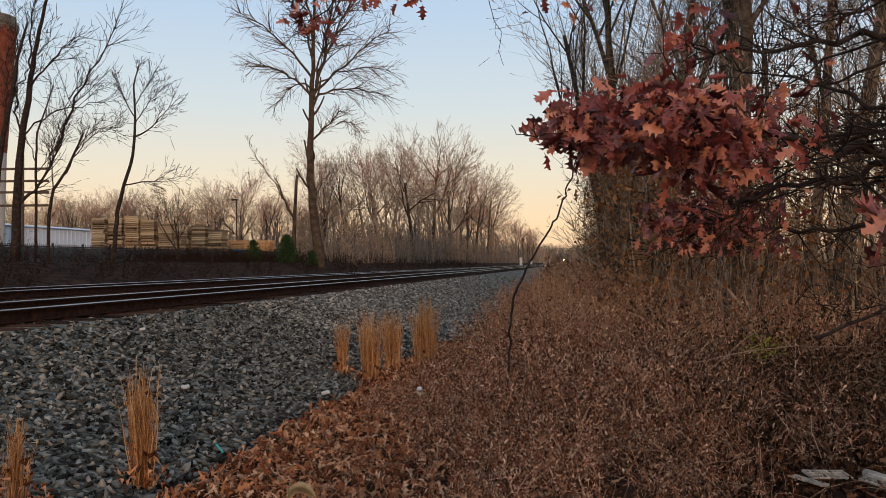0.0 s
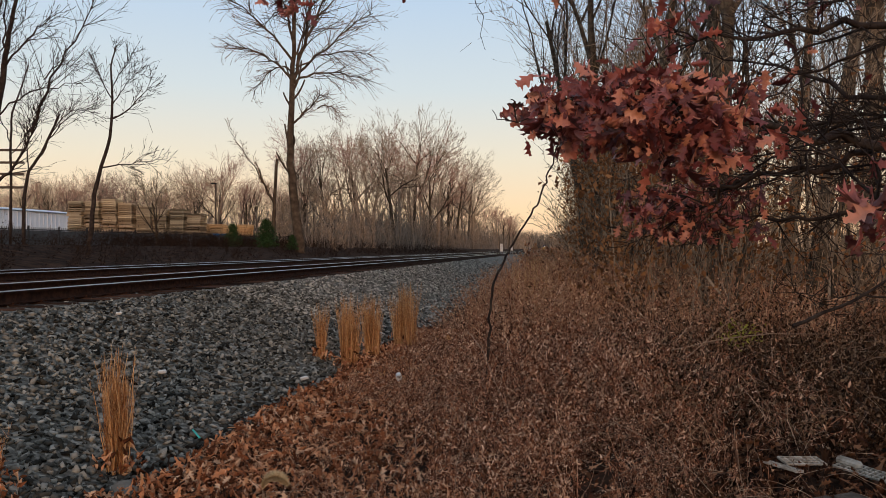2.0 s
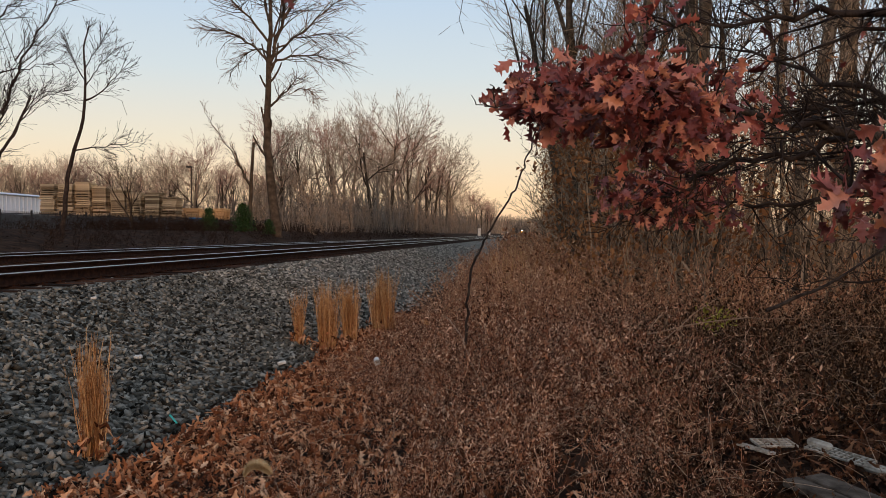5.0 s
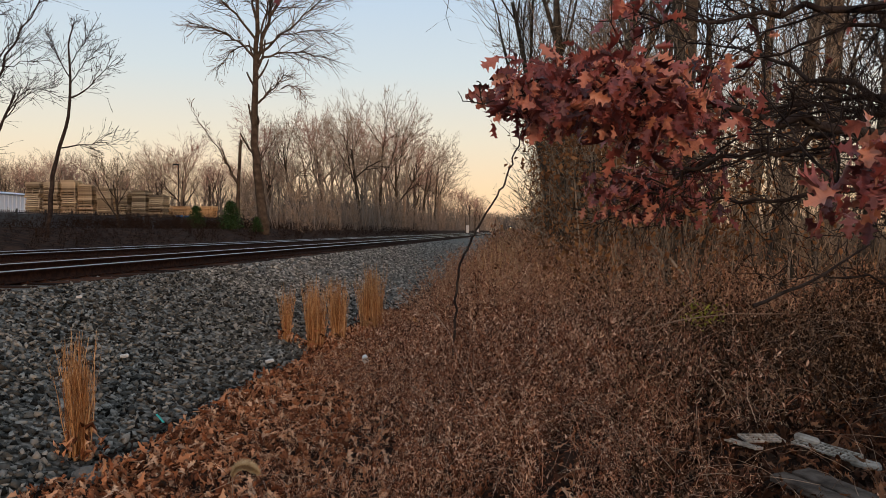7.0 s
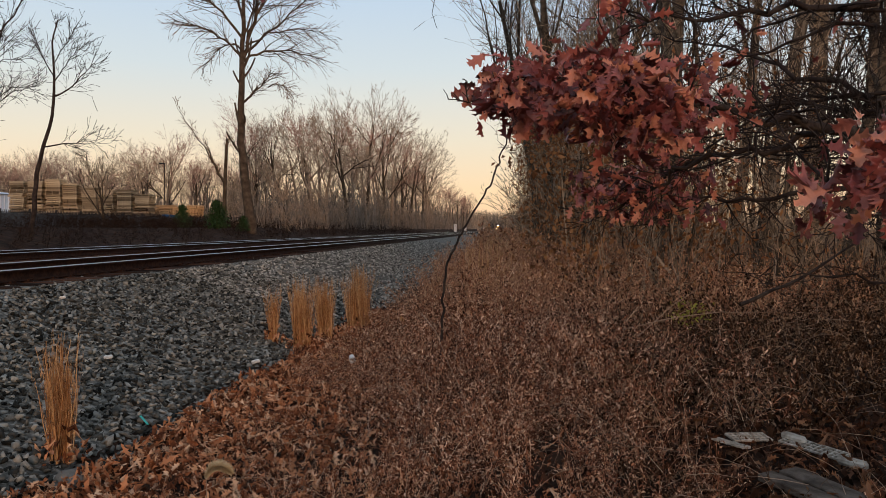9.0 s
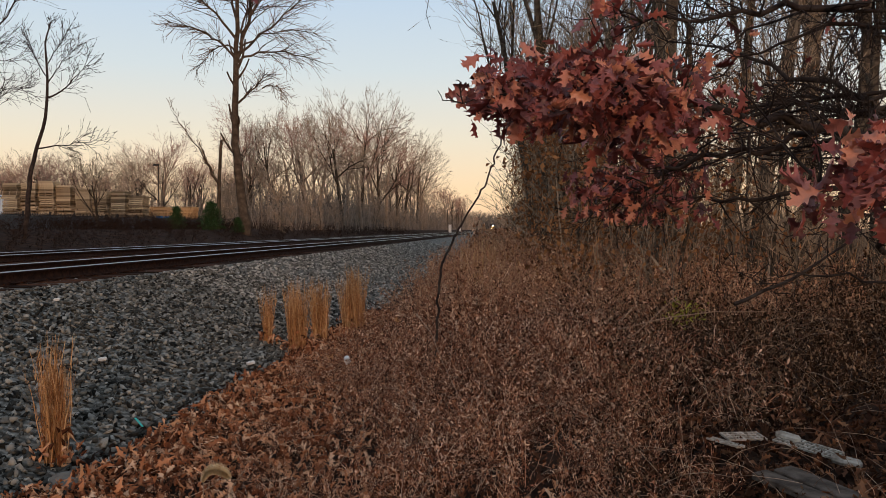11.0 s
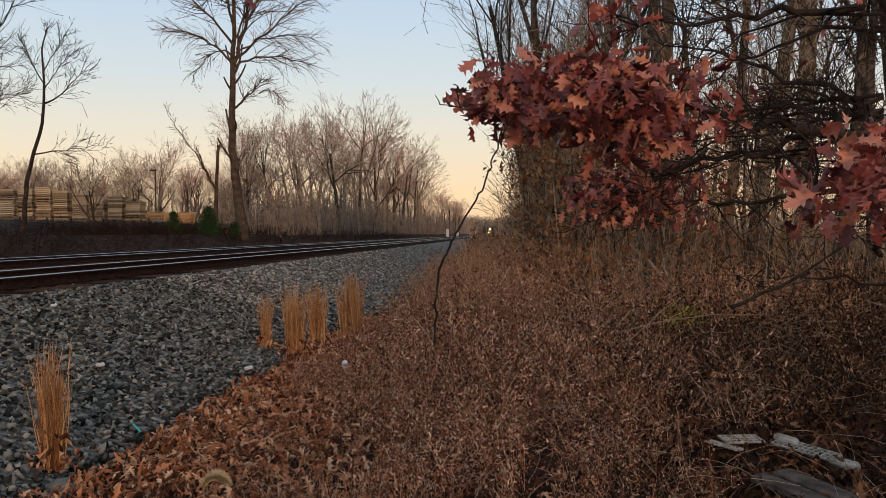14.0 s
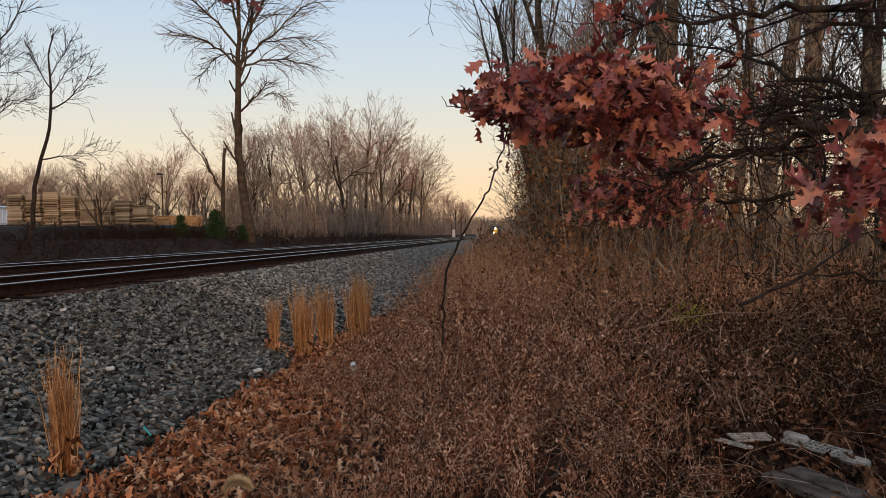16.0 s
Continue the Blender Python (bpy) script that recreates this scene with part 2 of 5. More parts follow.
def tubes(segs, sides):
    """Tapered tubes from rows of p0, p1, r0, r1: vertices and quads."""
    S = np.asarray(segs, float).reshape(-1, 8)
    p0, p1, r0, r1 = S[:, :3], S[:, 3:6], S[:, 6], S[:, 7]
    d = p1 - p0
    d /= np.maximum(np.linalg.norm(d, axis=1, keepdims=True), 1e-9)
    ref = np.where(np.abs(d[:, 2:3]) < 0.9, np.array([[0, 0, 1.0]]), np.array([[1.0, 0, 0]]))
    u = np.cross(d, ref)
    u /= np.linalg.norm(u, axis=1, keepdims=True)
    v = np.cross(d, u)
    a = np.arange(sides) * 2 * np.pi / sides
    ring = u[:, None] * np.cos(a)[None, :, None] + v[:, None] * np.sin(a)[None, :, None]
    V = np.concatenate([p0[:, None] + ring * r0[:, None, None], p1[:, None] + ring * r1[:, None, None]], 1)
    i = np.arange(sides)
    j = (i + 1) % sides
    f = np.stack([i, j, j + sides, i + sides], 1)
    F = f[None] + (np.arange(len(S)) * 2 * sides)[:, None, None]
    return V.reshape(-1, 3), F.reshape(-1, 4)


def polytube(pts, r0, r1, sides):
    """One unbroken tapered tube along points."""
    P = np.array(pts)
    n = len(P)
    V, F = [], []
    for i in range(n):
        d = P[min(i + 1, n - 1)] - P[max(i - 1, 0)]
        d = d / np.linalg.norm(d)
        u = np.cross(d, (0.31, 0.87, 0.37))
        u /= np.linalg.norm(u)
        v = np.cross(d, u)
        r = r0 + (r1 - r0) * i / (n - 1)
        for k in range(sides):
            a = 2 * math.pi * k / sides
            V.append(P[i] + (u * math.cos(a) + v * math.sin(a)) * r)
            if i:
                F.append(((i - 1) * sides + k, (i - 1) * sides + (k + 1) % sides, i * sides + (k + 1) % sides, i * sides + k))
    return np.array(V), np.array(F)


def ribbons(segs, seed=1):
    """Fine twigs, one narrow tapered quad a piece, turned at random about their length."""
    rng = np.random.default_rng(seed)
    S = np.asarray(segs, float).reshape(-1, 8)
    d = S[:, 3:6] - S[:, :3]
    u = np.cross(d, rng.normal(0, 1, (len(S), 3)))
    u /= np.maximum(np.linalg.norm(u, axis=1, keepdims=True), 1e-9)
    a, b = u * S[:, 6:7] * 1.25, u * S[:, 7:8] * 1.25
    V = np.stack([S[:, :3] - a, S[:, :3] + a, S[:, 3:6] + b, S[:, 3:6] - b], 1).reshape(-1, 3)
    return V, np.arange(len(S) * 4).reshape(-1, 4)


def quads_to_tris(F):
    return np.concatenate([F[:, [0, 1, 2]], F[:, [0, 2, 3]]])


def merge(parts):
    """Joins (V, F) pairs with triangles or quads into triangles."""
    Vs, Fs, n = [], [], 0
    for V, F in parts:
        F = np.asarray(F)
        if F.shape[1] == 4:
            F = quads_to_tris(F)
        Vs.append(V)
        Fs.append(F + n)
        n += len(V)
    return np.concatenate(Vs), np.concatenate(Fs)


def scatter(templates, n, where, rng, size, tilt=0.2):
    """Copies of templates (V, F) at where(i): x, y, z with random turn, tilt and size, as one (V, F)."""
    out = []
    for i in range(n):
        V, F = templates[rng.integers(len(templates))]
        x, y, z, k = where(i)
        s = k * rng.uniform(*size)
        R = np.array(Euler((rng.normal(0, tilt), rng.normal(0, tilt), rng.uniform(0, 6.283))).to_matrix())
        out.append(((V * s) @ R.T + (x, y, z), F))
    return merge(out)


# ---------------------------------------------------------------- the lie of the land
RAIL_TOP = 1.064


def bend(y):
    """Sideways shift of the line, which curves gently far off."""
    return -max(0.0, y - 380.0) ** 2 / (y - 300.0) * 0.0205 if y > 380 else 0.0


def swell(x, y):
    return noise.noise((x * 0.35, y * 0.35, 3.1))


PROFILE_X = [-4000, -300, -60, -19.5, -16.2, -14.8, -14.1, -6.0, -2.85, -1.5, 1.0, 6.0, 40, 300, 4000]
PROFILE_Z = [1.8, 1.8, 1.75, 1.7, 1.0, 0.72, 0.86, 0.86, 0.0, 0.0, 0.02, 0.15, 0.5, 1.0, 1.0]


def ground_z(x, y):
    x = x - bend(y)
    z = float(np.interp(x, PROFILE_X, PROFILE_Z))
    if x > -2.9:
        z += 0.07 * swell(x, y) * min(1.0, x + 2.9)
    elif x < -16:
        z += 0.12 * swell(x, y)
    return z


def build_ground():
    xs = [-4000, -1500, -600, -300, -150, -100, -60, -40, -30, -25, -22, -19.5, -18, -16.2, -14.8, -14.1, -11, -8, -6.0, -5.2, -4.4, -3.6, -2.85,
          -2.4, -1.9, -1.4, -0.9, -0.4, 0.1, 0.6, 1.1, 1.7, 2.3, 3, 4, 5, 6, 8, 12, 20, 40, 100, 300, 1000, 4000]
    ys = [-1000, -300, -100, -40, -20, -10, -5, -2] + [0.6 * i for i in range(60)] + [36 + 4 * i for i in range(40)] + [200 + 25 * i for i in range(33)] + [1100, 1500, 2200, 4000]
    V = [(x + (bend(y) if abs(x) < 100 else 0), y, ground_z(x + bend(y), y) - (0.05 if -14.2 < x < -2.9 else 0)) for y in ys for x in xs]
    w = len(xs)
    F = [(r * w + c, r * w + c + 1, (r + 1) * w + c + 1, (r + 1) * w + c) for r in range(len(ys) - 1) for c in range(w - 1)]
    tagged(new("ground", np_mesh("ground", V, F, M_SOIL, True)), "brown leaf-strewn soil beside the railway line", "ground", kind="structure")
    # stone bed of the line
    bx = [-14.3, -14.0, -12, -10, -8, -6.0, -5.2, -4.4, -3.6, -3.0, -2.75]
    V = [(x + bend(y), y, ground_z(x + bend(y), y) + (0.0 if -14.2 < x < -2.9 else -0.06)) for y in ys for x in bx]
    w = len(bx)
    F = [(r * w + c, r * w + c + 1, (r + 1) * w + c + 1, (r + 1) * w + c) for r in range(len(ys) - 1) for c in range(w - 1)]
    return tagged(new("ballast_bed", np_mesh("ballast_bed", V, F, M_BED, True)), "grey crushed-stone ballast bed sloping down from the tracks", "ballast", kind="structure")


def stone_shapes(rng, n):
    """Angular broken stones: hulls of a few scattered corners."""
    out = []
    for _ in range(n):
        bm = bmesh.new()
        size = np.array((1.0, rng.uniform(0.55, 0.9), rng.uniform(0.3, 0.5)))
        for k in range(8):
            d = rng.normal(0, 1, 3)
            bm.verts.new(Vector(d / np.linalg.norm(d) * size * rng.uniform(0.42, 0.6)))
        r = bmesh.ops.convex_hull(bm, input=bm.verts)
        bmesh.ops.delete(bm, geom=[v for v in bm.verts if not v.link_faces], context="VERTS")
        bmesh.ops.triangulate(bm, faces=bm.faces)
        bm.verts.index_update()
        V = np.array([v.co[:] for v in bm.verts])
        F = np.array([[v.index for v in f.verts] for f in bm.faces])
        bm.free()
        out.append((V, F))
    return out


def build_ballast(bed):
    rng = np.random.default_rng(4)
    shapes = stone_shapes(rng, 16)
    meshes = [np_mesh("stone", V, F, M_STONE_OB) for V, F in shapes]
    for i in range(300):
        x, y = -rng.uniform(2.95, 5.2), rng.uniform(4.6, 8.0)
        ob = child("stone", meshes[i % 10], bed, m=Matrix.LocRotScale((x, y, ground_z(x, y) + 0.022), Euler((rng.normal(0, .5), rng.normal(0, .5), rng.uniform(0, 6.28))), [rng.uniform(0.07, 0.13)] * 3))

    def near(i):
        x, y = -rng.uniform(2.65, 6.1), 3.2 + 13.5 * rng.random() ** 1.1
        return x, y, ground_z(x, y) + rng.uniform(-0.004, 0.02), 1.0

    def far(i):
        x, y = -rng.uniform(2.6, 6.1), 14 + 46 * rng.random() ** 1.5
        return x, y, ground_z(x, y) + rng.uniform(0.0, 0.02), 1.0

    def between(i):
        x, y = -rng.uniform(6.0, 14.1), 8 + 50 * rng.random()
        return x, y, ground_z(x, y) - 0.01, 1.0
    farther = scatter(shapes, 11000, far, rng, (0.07, 0.14), 0.4)
    child("dusty_stones", np_mesh("dusty_stones", *farther, M_STONE_PALE), bed, "paler ballast further along")["kind"] = "stuff"
    parts = [scatter(shapes, 17500, near, rng, (0.05, 0.118), 0.5), scatter(shapes, 3500, between, rng, (0.07, 0.12), 0.5)]
    V, F = merge(parts)
    child("loose_stones", np_mesh("loose_stones", V, F, M_STONE), bed)["kind"] = "stuff"


# ---------------------------------------------------------------- the tracks
RAIL_SECTION = [(-0.076, 0.0), (0.076, 0.0), (0.07, 0.014), (0.016, 0.028), (0.012, 0.12), (0.036, 0.132), (0.037, 0.16), (0.03, 0.17), (-0.03, 0.17), (-0.037, 0.16), (-0.036, 0.132), (-0.012, 0.12), (-0.016, 0.028), (-0.07, 0.014)]


def rail_mesh(x):
    ys = [-40 + 20 * i for i in range(22)] + [400 + 25 * i for i in range(21)]
    k = len(RAIL_SECTION)
    V = [(x + bend(y) + a, y, RAIL_TOP - 0.17 + b) for y in ys for a, b in RAIL_SECTION]
    F = [(r * k + c, r * k + (c + 1) % k, (r + 1) * k + (c + 1) % k, (r + 1) * k + c) for r in range(len(ys) - 1) for c in range(k)]
    me = np_mesh("rail", V, F, M_RUST)
    me.materials.append(M_RAILHEAD)
    for p in me.polygons:
        if p.index % k in (6, 7):
            p.material_index = 1
    return me


def build_track(xc, ties):
    tr = tagged(new("railway_track"), "railway track with rusty steel rails on timber sleepers", "railway track", "tracks", "structure")
    for s in (-0.755, 0.755):
        child("rail", rail_mesh(xc + s), tr, "rusty rail with a polished head")
    bm = bmesh.new()
    box(bm, 0, 0, 0, 2.6, 0.23, 0.18, 0.012)
    tie = bm_mesh("tie", bm, M_TIE)
    bm = bmesh.new()
    box(bm, 0, 0, 0, 0.33, 0.19, 0.02, 0.004)
    for s in (-0.05, 0.05):
        for e in (-0.1, 0.1):
            box(bm, e, s, 0.018, 0.025, 0.025, 0.03)
    plate = bm_mesh("tie_plate", bm, M_RUST)
    rng = np.random.default_rng(int(-xc * 10))
    for i in range(ties):
        y = 3.0 + 0.535 * i + rng.normal(0, 0.02)
        t = child("tie", tie, tr, m=pose(xc + rng.normal(0, 0.03), y, RAIL_TOP - 0.27 - 0.003, 0, 0, rng.normal(0, 0.8)))
        if i < 45:
            for s in (-0.755, 0.755):
                child("tie_plate", plate, t, m=pose(s, 0, 0.091))
    return tr


# ---------------------------------------------------------------- bare trees


def grow(rng, segs, p, d, length, r, level, top, wander=0.12, up=0.1, spread=0.75, kids=5, thin=0.006):
    n = max(2, int(4 + 3 * (level < 1)) if level < 2 else (3 if level == 2 else 2))
    step = length / n
    q = np.array(p, float)
    d = np.array(d, float)
    for i in range(n):
        d = d + rng.normal(0, wander, 3) + (0, 0, up * (1 if level else 0.3))
        d /= np.linalg.norm(d)
        e = q + d * step
        ra, rb = r * (1 - 0.75 * i / n), max(thin, r * (1 - 0.75 * (i + 1) / n))
        segs.append((level, *q, *(e + d * rb * 0.4), max(ra, thin), rb))
        q = e
        if level < top and (i + 1) / n > (0.3 if level == 0 else 0.2):
            for _ in range(rng.integers(1, kids)):
                side = rng.normal(0, 1, 3)
                side -= d * side.dot(d)
                side /= np.linalg.norm(side)
                a = rng.uniform(0.5, 1.0) * spread
                c = d * math.cos(a) + side * math.sin(a)
                grow(rng, segs, q - d * step * rng.random() * 0.8, c, length * rng.uniform(0.36, 0.6) * (1.15 - 0.45 * i / n), rb * rng.uniform(0.45, 0.75), level + 1, top, wander * 1.15, up, spread, kids, thin)


def tree_meshes(seed, height, radius, top=3, spread=0.75, kids=4, thin=0.008, bark=None, twig=None, lean=(0, 0), wander=0.1, up=0.12, clear=0.3, limb=0.36, slim=1.0):
    """Trunk-and-limb mesh and twig mesh of one bare tree."""
    rng = np.random.default_rng(seed)
    segs = []
    base, d = np.zeros(3), np.array((lean[0], lean[1], 1.0))
    n = 9
    q = base - (0, 0, 0.3)
    d /= np.linalg.norm(d)
    for i in range(n):
        d = d + rng.normal(0, wander * 0.45, 3) + (0, 0, 0.03)
        d /= np.linalg.norm(d)
        e = q + d * height / n
        r0, r1 = radius * (1 - 0.86 * (i / n) ** 0.9), radius * (1 - 0.86 * ((i + 1) / n) ** 0.9)
        if i == 0:
            r0 *= 1.35
        segs.append((0, *q, *(e + d * r1 * 0.3), r0, r1))
        if (i + 1) / n > clear:
            for _ in range(rng.integers(1, kids + 1)):
                side = rng.normal(0, 1, 3)
                side[2] *= 0.3
                side /= np.linalg.norm(side)
                a = rng.uniform(0.55, 1.0) * spread
                c = d * math.cos(a) + side * math.sin(a)
                f = 1.0 - 0.5 * abs((i + 1) / n - 0.5)
                grow(rng, segs, e - d * rng.random() * height / n, c, height * rng.uniform(0.6, 1.1) * limb * f, (r1 * rng.uniform(0.35, 0.6) + 0.01) * slim, 1, top, wander * 1.3, up, spread, kids, thin)
        q = e
    grow(rng, segs, q, d, height * 0.16, radius * 0.16, 2, top, wander, up, spread, kids, thin)
    S = np.array(segs)
    big = S[:, 7] > max(0.03, thin * 2.2)
    parts = []
    thick = S[big & (S[:, 7] > 0.1)][:, 1:]
    mid = S[big & (S[:, 7] <= 0.1)][:, 1:]
    if len(thick):
        parts.append(tubes(thick, 9))
    if len(mid):
        parts.append(tubes(mid, 5))
    trunk = np_mesh("trunk", *merge(parts), bark or M_BARK, True)
    fine = S[~big][:, 1:]
    crown = np_mesh("crown", *merge([ribbons(fine, seed)]), twig or M_TWIG) if len(fine) else None
    return trunk, crown


def fork(rng, segs, p, d, length, r, level, top, thin, up=0.05, spread=0.62, first=0.3):
    """One curved branch that bears side branches along its outer part and splits at its end."""
    n = 6 if level == 1 else (5 if level == 2 else 4)
    q, d = np.array(p, float), np.array(d, float)
    drift = rng.normal(0, 0.07, 3)
    for i in range(n):
        d = d + drift + rng.normal(0, 0.085, 3) + (0, 0, up)
        d /= np.linalg.norm(d)
        e = q + d * length / n
        ra, rb = max(thin, r * (1 - 0.72 * i / n)), max(thin, r * (1 - 0.72 * (i + 1) / n))
        segs.append((level, *q, *(e + d * rb * 0.4), ra, rb))
        if level < top and (i + 1) / n > first:
            for _ in range(2 if level == 1 and i % 2 else 1):
                side = rng.normal(0, 1, 3)
                side -= d * side.dot(d)
                side /= np.linalg.norm(side)
                a = rng.uniform(0.55, 1.15) * spread
                fork(rng, segs, q + (e - q) * rng.random(), d * math.cos(a) + side * math.sin(a), length * rng.uniform(0.42, 0.7) * (1.2 - 0.5 * i / n), rb * rng.uniform(0.5, 0.8), level + 1, top, thin, up, spread, 0.25)
        q = e


def crown_tree(seed, height, radius, clear=0.3, limbs=6, flare=0.6, thin=0.012, bark=None, twig=None, top=4, width=0.55, lean=0.04):
    """Trunk and twigs of a spreading bare tree: a short trunk that divides into rising limbs under a rounded crown."""
    rng = np.random.default_rng(seed)
    segs = []
    q, d = np.array((0, 0, -0.3)), np.array((rng.normal(0, lean), rng.normal(0, lean), 1.0))
    n = 7
    turn0 = rng.uniform(0, 6.28)
    for i in range(n):
        d = d + rng.normal(0, 0.05, 3)
        d /= np.linalg.norm(d)
        e = q + d * height * 0.62 / n
        r0, r1 = radius * (1 - 0.6 * i / n) * (1.3 if i == 0 else 1.0), radius * (1 - 0.6 * (i + 1) / n)
        segs.append((0, *q, *(e + d * r1 * 0.3), r0, r1))
        f = 0.62 * (i + 1) / n
        if f > clear * 0.8:
            for k in range(max(1, limbs // 4) + (i == n - 1)):
                turn0 += 2.4 + rng.normal(0, 0.3)
                a = flare * rng.uniform(0.65, 1.15) * (1.15 - 0.6 * f)
                c = d * math.cos(a) + np.array((math.cos(turn0), math.sin(turn0), 0)) * math.sin(a)
                fork(rng, segs, e - d * rng.random() * height * 0.05, c, height * width * rng.uniform(0.75, 1.1) * (1.25 - f), r1 * rng.uniform(0.45, 0.7), 1, top, thin)
        q = e
    S = np.array(segs)
    k = height / S[:, 6].max()
    S[:, 1:7] *= k
    big = S[:, 7] > thin * 1.9
    parts = [tubes(S[big & (S[:, 7] > 0.09)][:, 1:], 8), tubes(S[big & (S[:, 7] <= 0.09)][:, 1:], 4)]
    return np_mesh("trunk", *merge(parts), bark or M_BARK, True), np_mesh("crown", *merge([ribbons(S[~big][:, 1:], seed)]), twig or M_TWIG)


def limb_points(a, b, c, n):
    """Points of a bow from a to c, drawn towards b."""
    a, b, c = np.array(a, float), np.array(b, float), np.array(c, float)
    return [a * (1 - t) ** 2 + b * 2 * t * (1 - t) + c * t * t for t in np.linspace(0, 1, n)]


def shaped_tree(seed, stem, r0, r1, limbs, label, group="", bark=None, twig=None, thin=0.0065, twiggy=0.3, droop=0.0, deep=0.35, stubs=(), dense=2):
    """A bare tree with a bent stem (x, z about its foot), named limbs (start, bow, end, radius) and fine twigs of its own."""
    rng = np.random.default_rng(seed)
    x0, y0 = stem[0]
    z0 = ground_z(x0, y0)
    pts = [np.array((0, 0, -0.2))] + [np.array((x, 0.0, z)) for x, z in stem[1:]]
    smooth = []
    for i in range(len(pts) - 1):
        for k in range(3):
            smooth.append(pts[i] + (pts[i + 1] - pts[i]) * k / 3 + rng.normal(0, r0 * 0.12, 3) * (k > 0))
    smooth.append(pts[-1])
    solid, fine = [polytube(smooth, r0, r1, 9)], []
    bows = []
    for (xa, za), (xb, zb), (xc, zc), r in limbs:
        L = math.hypot(xc - xa, zc - za)
        dy = rng.normal(0, deep) * L
        bows.append((limb_points((xa, 0, za), (xb, dy * 0.4, zb), (xc, dy, zc), 11), r, L))
    top = limb_points(smooth[-3], smooth[-2], smooth[-1], 6)
    bows.append((top, r1, np.linalg.norm(top[-1] - top[0])))
    for P, r, L in bows:
        P = [p + rng.normal(0, 0.012 * L, 3) * (k > 0) for k, p in enumerate(P)]
        solid.append(polytube(P, r, max(thin, r * 0.22), 6))
        for k in range(3, len(P)):
            for _ in range(dense):
                dd = P[k] - P[k - 1]
                dd /= np.linalg.norm(dd)
                side = rng.normal(0, 1, 3)
                side -= dd * side.dot(dd)
                side /= np.linalg.norm(side)
                a = rng.uniform(0.35, 0.95)
                tw = []
                fork(rng, tw, P[k - 1] + (P[k] - P[k - 1]) * rng.random(), dd * math.cos(a) + side * math.sin(a), L * twiggy * rng.uniform(0.6, 1.3) * (1.3 - 0.06 * k) + 0.3, max(thin, r * 0.3), 3, 4, thin, 0.05 - droop, 0.7, 0.15)
                fine += [w[1:] for w in tw]
    for (xa, za), (xc, zc), r in stubs:                     # broken-off limbs
        solid.append(polytube(limb_points((xa, 0, za), ((xa * 0.4 + xc * 0.6), 0.1, (za + zc) / 2 - 0.1), (xc, rng.normal(0, 0.3), zc), 6), r, r * 0.6, 6))
    S = np.array(fine)
    thick = S[:, 6] > thin * 1.9
    if thick.any():
        solid.append(tubes(S[thick], 4))
    tr = tagged(new("bare_tree"), label, "tree", group)
    tr.matrix_basis = pose(x0, y0, z0)
    child("trunk", np_mesh("trunk", *merge(solid), bark or M_BARK_DARK, True), tr)
    child("crown", np_mesh("crown", *merge([ribbons(S[~thick], seed)]), twig or M_BARK_DARK), tr)
    return tr


def plant_tree(kinds, i, x, y, size, label, group="", turn=0.0, name="bare_tree", leaves=None):
    tr = tagged(new(name), label, "tree", group)
    tr.matrix_basis = Matrix.LocRotScale((x, y, ground_z(x, y)), Euler((0, 0, turn)), (size, size, size))
    trunk, crown = kinds[i % len(kinds)]
    child("trunk", trunk, tr)
    if crown:
        child("crown", crown, tr)
    return tr


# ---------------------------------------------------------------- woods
FAR_KINDS = [crown_tree(20 + i, 16.0, 0.27, 0.26 + 0.06 * (i % 3), 5, 0.62 + 0.08 * (i % 3), 0.0115, M_BARK_SUNLIT if i % 2 else M_BARK, M_TWIG_RED if i in (1, 4) else M_TWIG_FAR, 4) for i in range(6)]
NEAR_KINDS = [crown_tree(40 + i, 15.0, 0.16, 0.34, 6, 0.56, 0.006, M_BARK_GREY, M_TWIG, 4, 0.48) for i in range(4)]
BUSHY_KINDS = [tree_meshes(60 + i, 8.0, 0.06, 3, 0.9, 3, 0.006, M_BARK, M_TWIG, wander=0.16, clear=0.08, slim=0.8) for i in range(3)]
FAR_BUSH = [tree_meshes(70 + i, 5.0, 0.06, 3, 1.0, 3, 0.013, M_BARK, M_TWIG_FAR, wander=0.16, clear=0.05, slim=0.8) for i in range(2)]


def thicket(name, spots, rng, h, r, material, label, twigs=5):
    """A dense stand of thin upright stems with side twigs."""
    segs = []
    for x, y in spots:
        q = np.array((x, y, ground_z(x, y) - 0.1))
        d = np.array((rng.normal(0, 0.12), rng.normal(0, 0.12), 1.0))
        L, R = rng.uniform(*h), rng.uniform(*r)
        for k in range(4):
            d = d + rng.normal(0, 0.09, 3)
            d /= np.linalg.norm(d)
            e = q + d * L / 4
            segs.append((*q, *e, R * (1 - 0.2 * k), R * (0.8 - 0.2 * k)))
            for _ in range(twigs):
                b = q + (e - q) * rng.random()
                c = np.array((rng.normal(0, 1), rng.normal(0, 1), rng.uniform(0.2, 1.6)))
                f = b + c / np.linalg.norm(c) * min(1.6, L) * rng.uniform(0.08, 0.3)
                segs.append((*b, *f, R * 0.4, R * 0.2))
            q = e
    V, F = ribbons(segs, 5)
    tagged(new(name, np_mesh(name, V, quads_to_tris(F), material)), label, "thicket", kind="stuff")


